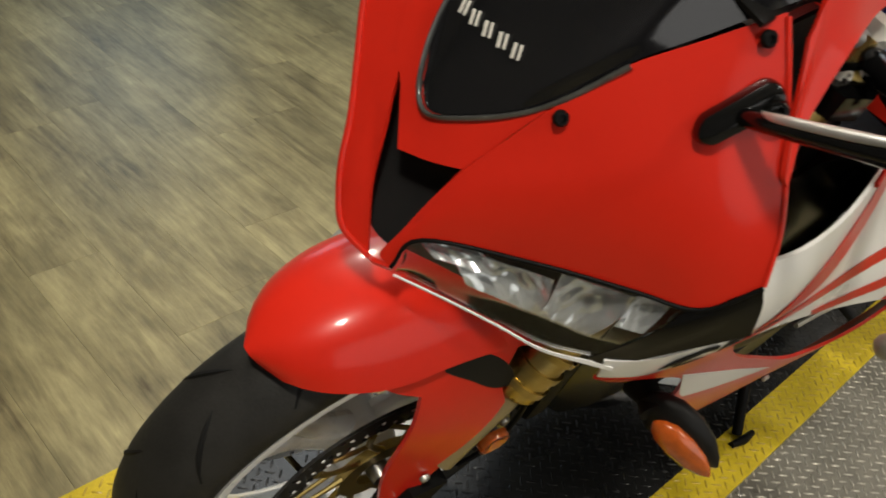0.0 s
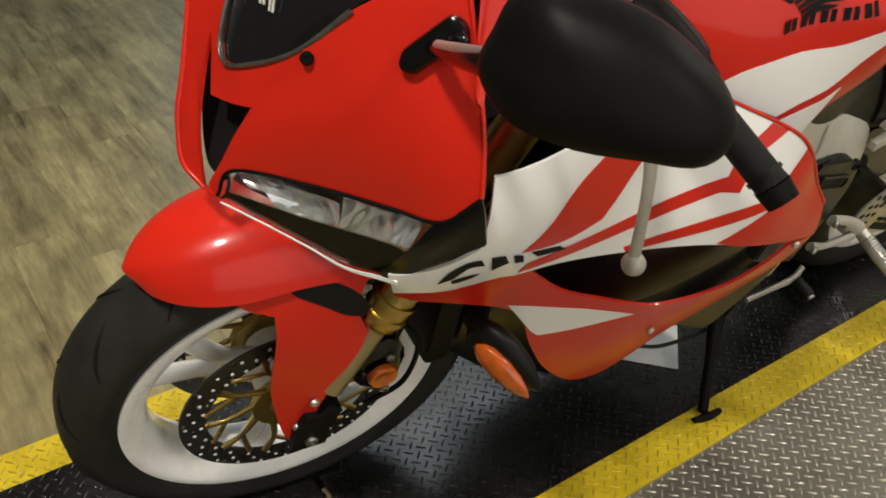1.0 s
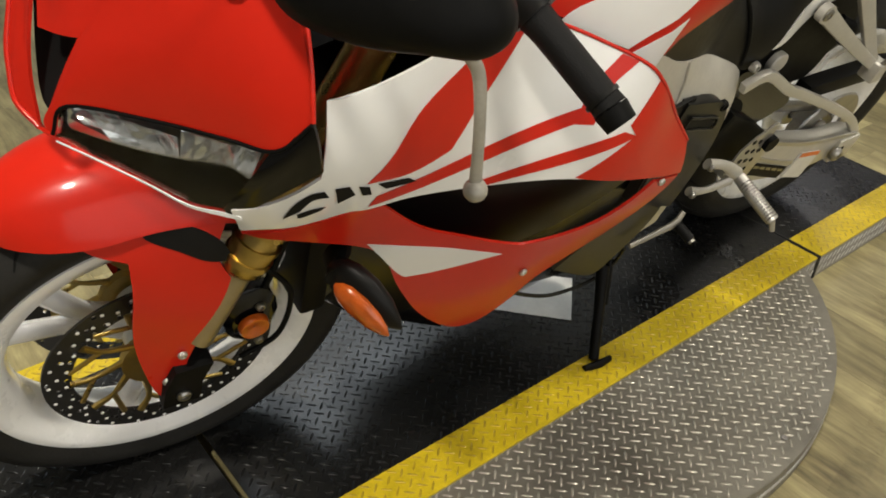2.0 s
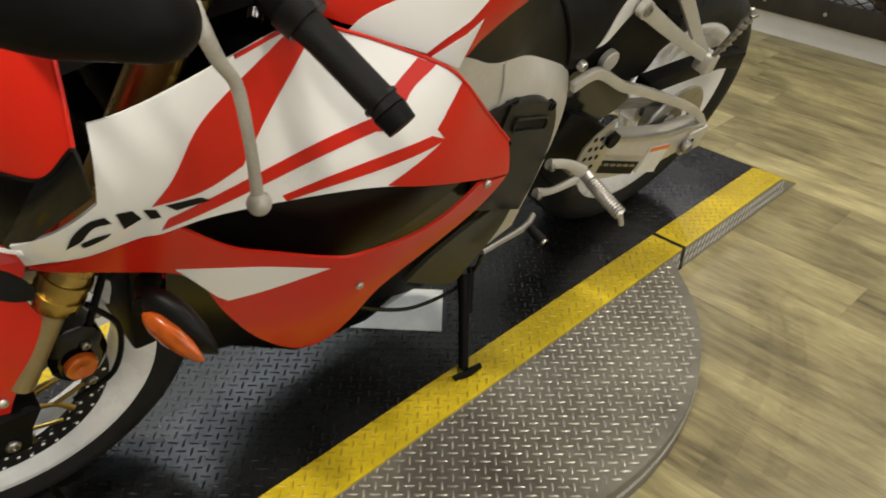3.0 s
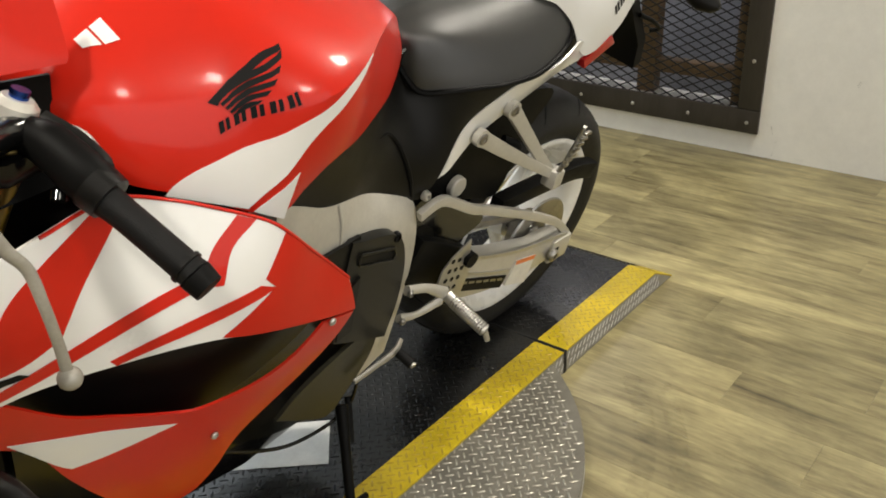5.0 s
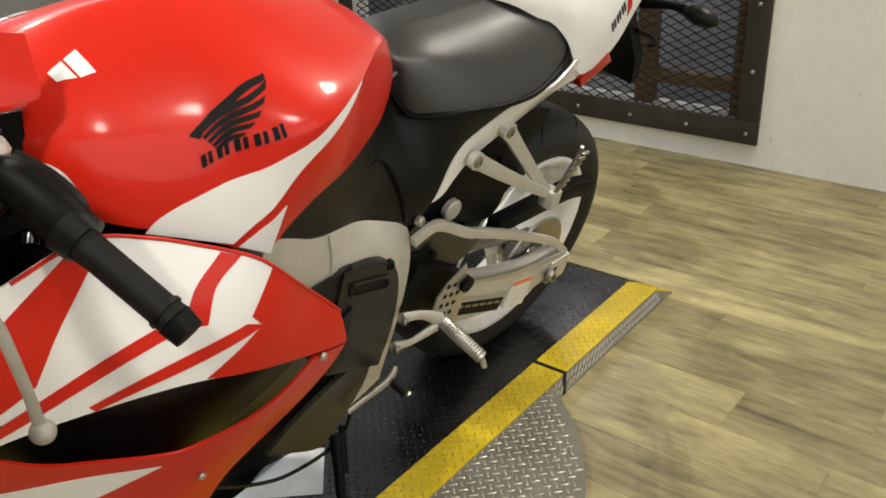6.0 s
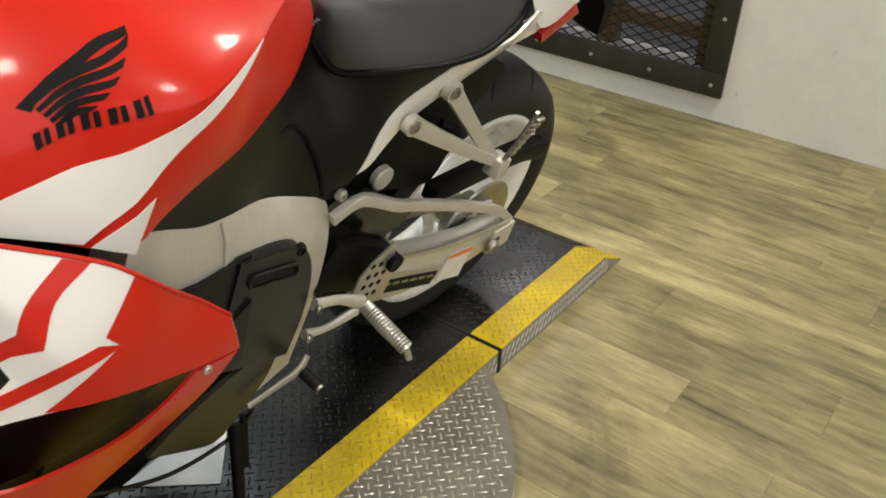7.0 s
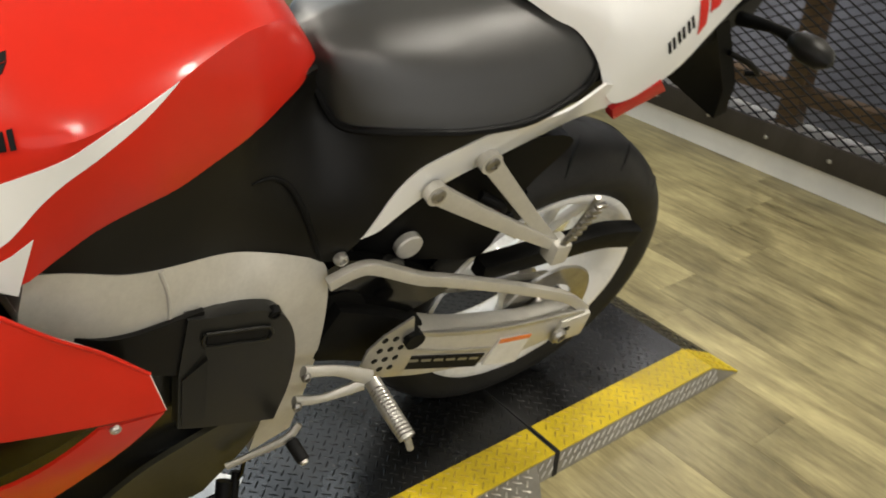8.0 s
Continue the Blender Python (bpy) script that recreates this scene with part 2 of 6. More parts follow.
M["scuff"] = scuff


# ---------------------------------------------------------------- mesh helpers
def part(name, bm, mat, parent=None, label="", smooth=True, at=None):
    """Links a bmesh as one mesh object under a thing or a part."""
    me = bpy.data.meshes.new(name)
    bmesh.ops.recalc_face_normals(bm, faces=bm.faces)
    bm.to_mesh(me)
    bm.free()
    if smooth:
        for p in me.polygons:
            p.use_smooth = True
        me.set_sharp_from_angle(angle=radians(38))
    me.materials.append(M[mat] if isinstance(mat, str) else mat)
    ob = new(name, me)
    if parent is not None:
        ob.parent = parent
    if at is not None:
        ob.matrix_basis = at
    if label:
        ob["label"] = label
    return ob


def box_bm(x0, x1, y0, y1, z0, z1, bevel=0.0):
    bm = bmesh.new()
    bmesh.ops.create_cube(bm, size=1.0)
    for v in bm.verts:
        v.co = ((x0 + x1) / 2 + v.co.x * (x1 - x0), (y0 + y1) / 2 + v.co.y * (y1 - y0), (z0 + z1) / 2 + v.co.z * (z1 - z0))
    if bevel:
        bmesh.ops.bevel(bm, geom=bm.edges[:], offset=bevel, segments=2, affect="EDGES", profile=0.6)
    return bm


def catmull(points, closed=False, per=6):
    """A smooth line through points; a point with a true last entry beyond its coordinates stays a corner."""
    pts = [Vector(p) for p in points]
    n, out = len(pts), []
    for i in range(n if closed else n - 1):
        p1, p2 = pts[i], pts[(i + 1) % n]
        p0 = pts[i - 1] if (closed or i > 0) else p1 * 2 - p2
        p3 = pts[(i + 2) % n] if (closed or i + 2 < n) else p2 * 2 - p1
        for k in range(per):
            t = k / per
            out.append(0.5 * ((2 * p1) + (p2 - p0) * t + (2 * p0 - 5 * p1 + 4 * p2 - p3) * t * t + (3 * p1 - p0 - 3 * p2 + p3) * t ** 3))
    if not closed:
        out.append(pts[-1])
    return out


def outline(points, per=5):
    """A closed outline in (x, z); an entry (x, z, 1) is a corner, between corners the line is smooth."""
    corners = [i for i, p in enumerate(points) if len(p) > 2]
    if not corners:
        return catmull([(p[0], p[1], 0) for p in points], True, per)
    n, out = len(points), []
    for a, b in zip(corners, corners[1:] + [corners[0] + n]):
        run = [(*points[i % n][:2], 0) for i in range(a, b + 1)]
        out += catmull(run, False, per)[:-1] if len(run) > 2 else [Vector(run[0])]
    return out


def thin_plate(points):
    """A smooth depth y over (x, z) through a few design points (x, z, y)."""
    p = np.array(points, float)
    a, n = p[:, :2], len(p)
    k = np.linalg.norm(a[:, None] - a[None], axis=2) ** 3 + 1e-6 * np.eye(n)
    q = np.c_[np.ones(n), a]
    w = np.linalg.solve(np.block([[k, q], [q.T, np.zeros((3, 3))]]), np.r_[p[:, 2], 0, 0, 0])
    return lambda x, z: float((np.hypot(a[:, 0] - x, a[:, 1] - z) ** 3) @ w[:n] + w[n] + w[n + 1] * x + w[n + 2] * z)


def sheet_bm(line, depth, thick=0.004, grid=0.022, side=1, shift=0.0):
    """A panel: the inside of an outline in (x, z), laid onto the depth and given thickness. side -1 mirrors it to the other flank."""
    bm = bmesh.new()
    verts = [bm.verts.new((p.x, 0, p.y)) for p in line]
    bm.faces.new(verts)
    xs, zs = [p.x for p in line], [p.y for p in line]
    for lo, hi, axis in ((min(xs), max(xs), 0), (min(zs), max(zs), 2)):
        g = math.floor(lo / grid) * grid + grid
        while g < hi:
            co, no = [0, 0, 0], [0, 0, 0]
            co[axis], no[axis] = g, 1
            bmesh.ops.bisect_plane(bm, geom=bm.verts[:] + bm.edges[:] + bm.faces[:], plane_co=co, plane_no=no, dist=1e-5)
            g += grid
    big = [f for f in bm.faces if len(f.verts) > 4]
    bmesh.ops.triangulate(bm, faces=big)
    for v in bm.verts:
        v.co.y = side * (depth(v.co.x, v.co.z) + shift)
    bmesh.ops.recalc_face_normals(bm, faces=bm.faces)
    up = sum(f.normal.y for f in bm.faces)
    if up * side > 0:
        bmesh.ops.reverse_faces(bm, faces=bm.faces)
    if thick:
        bmesh.ops.solidify(bm, geom=bm.faces[:], thickness=thick)
    return bm


def patch_bm(rows, nu=5, nv=5, thick=0.004, mirror=False, far=1.0):
    """A smooth skin through a small net of design points."""
    net = [catmull(r, False, nu) for r in rows]
    cols = [catmull([r[i] for r in net], False, nv) for i in range(len(net[0]))]
    bm = bmesh.new()
    grid = [[bm.verts.new((p.x, -far * p.y if mirror else p.y, p.z)) for p in c] for c in cols]
    for i in range(len(grid) - 1):
        for j in range(len(grid[0]) - 1):
            bm.faces.new((grid[i][j], grid[i + 1][j], grid[i + 1][j + 1], grid[i][j + 1]))
    bmesh.ops.recalc_face_normals(bm, faces=bm.faces)
    out = sum((f.normal.y * (1 if mirror else -1) - 0.6 * f.normal.x + 0.3 * f.normal.z) * f.calc_area() for f in bm.faces)
    if out < 0:
        bmesh.ops.reverse_faces(bm, faces=bm.faces)
    if thick:
        bmesh.ops.solidify(bm, geom=bm.faces[:], thickness=thick)
    return bm


def loft_bm(rings, closed=True, caps=True):
    bm = bmesh.new()
    vs = [[bm.verts.new(p) for p in r] for r in rings]
    n = len(vs[0])
    for a, b in zip(vs, vs[1:]):
        for i in range(n if closed else n - 1):
            bm.faces.new((a[i], a[(i + 1) % n], b[(i + 1) % n], b[i]))
    if caps:
        bm.faces.new(vs[0])
        bm.faces.new(vs[-1])
    return bm


def lathe_bm(profile, n=64, closed=False, axis="y"):
    """Turns a profile of (along the axis, radius) about the axis."""
    bm = bmesh.new()
    rings = []
    for a in range(n):
        c, s = math.cos(2 * math.pi * a / n), math.sin(2 * math.pi * a / n)
        rings.append([bm.verts.new((r * c, h, r * s)) for h, r in profile])
    m = len(profile)
    for a in range(n):
        p, q = rings[a], rings[(a + 1) % n]
        for i in range(m if closed else m - 1):
            bm.faces.new((p[i], p[(i + 1) % m], q[(i + 1) % m], q[i]))
    return bm


def tube_bm(points, radius, n=10, per=6, flat=1.0, smooth=True):
    """A round or flattened bar along a smooth line; radius may be a list, one for each point."""
    line = catmull(points, False, per) if smooth and len(points) > 2 else [Vector(p) for p in points]
    if isinstance(radius, (int, float)):
        rad = [radius] * len(line)
    else:
        rad = [np.interp(i / max(len(line) - 1, 1), np.linspace(0, 1, len(radius)), radius) for i in range(len(line))]
    rings, side = [], None
    for i, p in enumerate(line):
        d = (line[min(i + 1, len(line) - 1)] - line[max(i - 1, 0)]).normalized()
        if side is None:
            side = d.cross(Vector((0, 1, 0)))
            if side.length < 0.1:
                side = d.cross(Vector((1, 0, 0)))
        side = (side - d * side.dot(d)).normalized()
        up = d.cross(side)
        rings.append([p + (side * math.cos(2 * math.pi * k / n) + up * flat * math.sin(2 * math.pi * k / n)) * rad[i] for k in range(n)])
    return loft_bm(rings)


def bolt_bm(at, axis, r=0.006, h=0.004):
    d = Vector(axis).normalized()
    q = d.to_track_quat("Z", "Y").to_matrix().to_4x4()
    bm = bmesh.new()
    prof = [(0.0, r), (h * 0.6, r), (h, r * 0.75), (h, r * 0.5), (h * 0.5, r * 0.45), (h * 0.5, 0.0005)]
    rings = [[Matrix.Translation(at) @ q @ Vector((rr * math.cos(k * math.pi / 5), rr * math.sin(k * math.pi / 5), z)) for k in range(10)] for z, rr in prof]
    vs = [[bm.verts.new(p) for p in r_] for r_ in rings]
    for a, b in zip(vs, vs[1:]):
        for i in range(10):
            bm.faces.new((a[i], a[(i + 1) % 10], b[(i + 1) % 10], b[i]))
    bm.faces.new(vs[-1])
    return bm


def prism_bm(line, y0, y1, bevel=0.0):
    """A plate with an outline in (x, z) between two depths."""
    bm = bmesh.new()
    a = [bm.verts.new((p[0], y0, p[1])) for p in line]
    b = [bm.verts.new((p[0], y1, p[1])) for p in line]
    n = len(a)
    bm.faces.new(a)
    bm.faces.new(b[::-1])
    for i in range(n):
        bm.faces.new((a[i], b[i], b[(i + 1) % n], a[(i + 1) % n]))
    bmesh.ops.recalc_face_normals(bm, faces=bm.faces)
    if bevel:
        edges = [e for e in bm.edges if abs(e.verts[0].co.y - e.verts[1].co.y) < 1e-6]
        bmesh.ops.bevel(bm, geom=edges, offset=bevel, segments=2, affect="EDGES", profile=0.6, clamp_overlap=True)
    return bm


# ---------------------------------------------------------------- setting
# F is the floor, H the top of the stand
WALL_X, H, F = 1.613, 0.040, -0.020
ROOM = (-4.2, WALL_X, -3.4, 4.0)
X0, X1, Y0, Y1 = ROOM


def structure(name, bm, mat, label, category, smooth=False):
    return tagged(part(name, bm, mat, smooth=smooth), label, category, kind="structure")


floor = structure("floor", box_bm(X0 - 0.2, X1 + 0.9, Y0 - 0.2, Y1 + 0.2, F - 0.12, F - 0.004), "subfloor", "greyed oak vinyl plank floor", "floor")
# the flank wall with its caged opening
OY0, OY1, OZ0, OZ1 = 0.218, 2.151, 0.148, 1.557
for nm, b in (("wall_east", (WALL_X, WALL_X + 0.12, Y0, OY0, F, CEIL)), ("wall_east_lower", (WALL_X, WALL_X + 0.12, OY0, OY1, F, OZ0)),
              ("wall_east_upper", (WALL_X, WALL_X + 0.12, OY0, OY1, OZ1, CEIL)), ("wall_east_end", (WALL_X, WALL_X + 0.12, OY1, Y1, F, CEIL)),
              ("wall_north", (X0, -0.42, Y1, Y1 + 0.12, F, CEIL)), ("wall_north_end", (0.62, X1 + 0.12, Y1, Y1 + 0.12, F, CEIL)), ("wall_north_lower", (-0.42, 0.62, Y1, Y1 + 0.12, F, 0.74)), ("wall_north_upper", (-0.42, 0.62, Y1, Y1 + 0.12, 1.86, CEIL)),
              ("wall_south", (X0, -3.88, Y0 - 0.12, Y0, F, CEIL)), ("wall_south_end", (1.48, X1 + 0.12, Y0 - 0.12, Y0, F, CEIL)), ("wall_south_lower", (-3.88, 1.48, Y0 - 0.12, Y0, F, 0.14)), ("wall_south_upper", (-3.88, 1.48, Y0 - 0.12, Y0, 2.46, CEIL)),
              ("wall_west", (X0 - 0.12, X0, Y0, Y1, F, CEIL))):
    # only the east wall is in view; the rest take the dimmed colour
    ob = structure(nm, box_bm(*b), "wall" if "east" in nm else "unseen_wall", "plain painted wall, scuffed white in view, dimmed grey out of view", "wall")
east = bpy.data.objects["wall_east"]
structure("ceiling", box_bm(X0, X1, Y0, Y1, CEIL, CEIL + 0.1), "ceiling", "plain white ceiling", "ceiling")
structure("backdrop", box_bm(WALL_X + 0.40, WALL_X + 0.45, OY0 - 0.3, OY1 + 0.3, F - 0.004, OZ1 + 0.3), "backroom", "blue grey back of the caged store", "backdrop")
# unseen lamp added to brighten the back of the store
lamp("store_fill", (WALL_X + 0.22, 0.9, 1.50), (WALL_X + 0.36, 0.8, 0.25), 0.9, 0.14, 8, (1.0, 0.97, 0.94))


def ceiling_light(x, y, half):
    e = tagged(new("ceiling_light"), "square white ceiling lamp with a pale diffuser", "lamp", "ceiling lights")
    e.location = (x, y, CEIL)
    part("housing", box_bm(-half - .03, half + .03, -half - .03, half + .03, -0.04, 0.0, 0.008), "ceiling", e)
    part("diffuser", box_bm(-half, half, -half, half, -0.055, -0.04, 0.006), "wall", e, "white diffuser")


for (lx, ly), aim, size, watts, spread in SPOTS:
    ceiling_light(lx, ly, size / 2)


def window(name, x0, x1, y, z0, z1, posts, label):
    """Dark metal frame bars in a wall's opening."""
    e = tagged(new(name), label, "window", kind="structure")
    for z in (z0, z1 - .05):
        part("window_rail", box_bm(x0 + .051, x1 - .051, y, y + .05, z, z + .05, .004), "darkwood", e)
    for k in range(posts):
        x = x0 + (x1 - x0 - .05) * k / (posts - 1)
        part("window_post", box_bm(x, x + .05, y, y + .05, z0, z1, .004), "darkwood", e)


# bars never in view, added so the assumed window has an opening
window("window_1", -0.42, 0.62, Y1 + .03, 0.74, 1.86, 2, "assumed window with a dark frame in the far wall")
# opening and posts added round the fill lamp, never in view
window("fill_opening", -3.88, 1.48, Y0 - .08, 0.14, 2.46, 5, "wide opening with dark posts added round the fill lamp")

# ---- caged opening in the wall
cage = tagged(new("mesh_screen"), "black wooden frame with expanded steel mesh over a store", "screen")
cage.location = (WALL_X, 0, 0)
FR = 0.016
part("bottom_rail", box_bm(-FR, 0.0, 0.149, OY1 + 0.07, 0.0665, 0.155, 0.003), "darkwood", cage)
part("side_rail", box_bm(-FR, 0.0, 0.149, 0.233, 0.156, OZ1 + 0.08, 0.003), "darkwood", cage)
part("side_rail", box_bm(-FR, 0.0, OY1 - 0.01, OY1 + 0.07, 0.156, OZ1 + 0.08, 0.003), "darkwood", cage)
part("top_rail", box_bm(-FR, 0.0, 0.235, OY1 - 0.012, OZ1 - 0.01, OZ1 + 0.08, 0.003), "darkwood", cage)
part("post", box_bm(0.03, 0.09, 0.594, 0.665, 0.149, OZ1 - 0.01, 0.004), "brownwood", cage, "brown wooden post behind the mesh")
part("post", box_bm(0.03, 0.09, 0.2345, 0.281, 0.149, OZ1 - 0.01, 0.004), "brownwood", cage, "brown wooden post behind the mesh")
part("cross_bar", box_bm(0.031, 0.089, 0.282, 0.593, 0.234, 0.285, 0.004), "brownwood", cage, "brown wooden cross bar behind the mesh")
part("cross_bar", box_bm(0.031, 0.089, 0.666, OY1 - 0.002, 0.234, 0.285, 0.004), "brownwood", cage, "brown wooden cross bar behind the mesh")
for by in (0.192, 0.421, 0.655, 0.889, 1.123, 1.357):
    part("bolt", bolt_bm((-FR, by, 0.107), (-1, 0, 0), 0.007, 0.004), "silver", cage, "round silver bolt head")
for bz in (0.336, 0.570, 0.794):
    part("bolt", bolt_bm((-FR, 0.192, bz), (-1, 0, 0), 0.007, 0.004), "silver", cage, "round silver bolt head")


def expanded_mesh():
    verts, faces = [], []
    dy, dz, w = 0.034, 0.0165, 0.0022
    ny, nz = int((OY1 - OY0) / dy), int((0.95 - OZ0) / dz)

    def strand(y0, z0, y1, z1):
        d = Vector((0, y1 - y0, z1 - z0)).normalized()
        s = Vector((0, -d.z, d.y)) * w
        o = Vector((0.0025, 0, 0))
        i = len(verts)
        for e in (Vector((0.006, y0, z0)), Vector((0.006, y1, z1))):
            verts.extend([tuple(e - s - o), tuple(e + s - o), tuple(e + s + o), tuple(e - s + o)])
        for k in range(4):
            faces.append((i + k, i + (k + 1) % 4, i + 4 + (k + 1) % 4, i + 4 + k))
    for a in range(ny):
        for b in range(nz):
            y, z = OY0 + a * dy, OZ0 + b * dz
            flip = (a + b) % 2
            strand(y, z + (dz if flip else 0), y + dy, z + (0 if flip else dz))
    me = bpy.data.meshes.new("mesh_wire")
    me.from_pydata(verts, [], faces)
    me.materials.append(M["mesh"])
    ob = new("mesh_wire", me)
    ob.parent = cage
    tagged(ob, "black expanded diamond steel mesh", kind="stuff")


expanded_mesh()


# ---------------------------------------------------------------- display stand of tread plate
def lugs(name, mat, parent, inside, x0, x1, y0, y1, z, pitch=0.0176, T=0.0021):
    """The raised lens-shaped lugs of tread plate: a chequer of two directions, laid along the plate's diagonals."""
    verts, faces = [], []
    L, W, r = 0.0108, 0.0023, math.sqrt(0.5)
    n = int((x1 - x0 + y1 - y0) / pitch)
    for i in range(-n, n):
        for j in range(-n, n):
            cx, cy = (x0 + x1) / 2 + (i - j) * pitch * r, (y0 + y1) / 2 + (i + j) * pitch * r
            if not (x0 < cx < x1 and y0 < cy < y1) or not inside(cx, cy):
                continue
            c, s = (r, r) if (i + j) % 2 else (r, -r)
            k = len(verts)
            for u, v, h in ((-L, 0, 0), (-L * 0.5, -W, 0), (L * 0.5, -W, 0), (L, 0, 0), (L * 0.5, W, 0), (-L * 0.5, W, 0), (-L * 0.6, 0, T), (L * 0.6, 0, T)):
                px, py = cx + u * c - v * s, cy + u * s + v * c
                verts.append((px, py, z(px, py) + h - (0 if h else 0.0003)))
            faces.extend([(k + 1, k + 2, k + 7, k + 6), (k + 4, k + 5, k + 6, k + 7), (k, k + 1, k + 6), (k, k + 6, k + 5), (k + 2, k + 3, k + 7), (k + 3, k + 4, k + 7)])
    me = bpy.data.meshes.new(name)
    me.from_pydata(verts, [], faces)
    for p in me.polygons:
        p.use_smooth = True
    me.materials.append(M[mat])
    ob = new(name, me)
    ob.parent = parent
    return tagged(ob, "raised lens-shaped tread relief", kind="stuff")


turntable = tagged(new("turntable"), "round aluminium tread plate turntable on the wooden floor", "turntable")
TX, TY, TR, TZ = -0.602, 0.361, 0.6625, 0.033
turntable.location = (TX, TY, 0)
bm = bmesh.new()
bmesh.ops.create_cone(bm, cap_ends=True, segments=128, radius1=TR, radius2=TR, depth=TZ - F - 0.001)
for v in bm.verts:
    v.co.z += (TZ + F + 0.001) / 2
bmesh.ops.bevel(bm, geom=[e for e in bm.edges if len(e.link_faces) == 2 and abs(e.verts[0].co.z - e.verts[1].co.z) < 1e-5], offset=0.0015, segments=2, affect="EDGES")
part("plate", bm, "tread", turntable)
lugs("tread_relief", "tread_worn_lit", turntable, lambda x, y: math.hypot(x, y) < TR - 0.012 and y + TY < 0.03, -TR, TR, -TR, TR, lambda x, y: TZ)
for a in range(12):
    ang = radians(a * 30 + 8)
    for rr in (TR - 0.035,) if a % 2 else (TR - 0.035, 0.40):
        part("bolt", bolt_bm((rr * math.cos(ang), rr * math.sin(ang), TZ), (0, 0, 1), 0.0055, 0.003), "steel", turntable, "dark steel bolt head")

# the same relief round the turntable's rim
verts, faces = [], []
for k in range(200):
    a0, cz, turn = math.pi + math.pi * k / 200, (TZ + F) * .5, radians(55)
    i = len(verts)
    for u, v, h in ((-.010, 0, 0), (-.005, -.0026, 0), (.005, -.0026, 0), (.010, 0, 0), (.005, .0026, 0), (-.005, .0026, 0), (-.006, 0, .0016), (.006, 0, .0016)):
        along, up = u * math.cos(turn) - v * math.sin(turn), u * math.sin(turn) + v * math.cos(turn)
        a = a0 + along / TR
        verts.append(((TR - .0004 + h) * math.cos(a), (TR - .0004 + h) * math.sin(a), cz + up))
    faces.extend([(i + 1, i + 2, i + 7, i + 6), (i + 4, i + 5, i + 6, i + 7), (i, i + 1, i + 6), (i, i + 6, i + 5), (i + 2, i + 3, i + 7), (i + 3, i + 4, i + 7)])
me = bpy.data.meshes.new("rim_relief")
me.from_pydata(verts, [], faces)
me.materials.append(M["side_tread"])
ob = new("rim_relief", me)
ob.parent = turntable
tagged(ob, "raised lens-shaped tread relief", kind="stuff")

# a bright sheet lies on the deck under the engine
bm = bmesh.new()
quad = [bm.verts.new((x, y, H + .0022)) for x, y in ((-.735, .322), (-.598, .168), (-.500, .262), (-.637, .416))]
bm.faces.new(quad)
bmesh.ops.subdivide_edges(bm, edges=bm.edges[:], cuts=14, use_grid_fill=True)
for v in bm.verts:
    v.co.z += .0012 * noise.noise(v.co * 38)
bmesh.ops.recalc_face_normals(bm, faces=bm.faces)
bmesh.ops.solidify(bm, geom=bm.faces[:], thickness=.0008)
tagged(part("drip_sheet", bm, "foil"), "crumpled bright metal sheet lying under the engine", "sheet")

PW, STRIP, GAP = 0.646, 0.080, 0.012
XA, XB = -1.30, 0.0


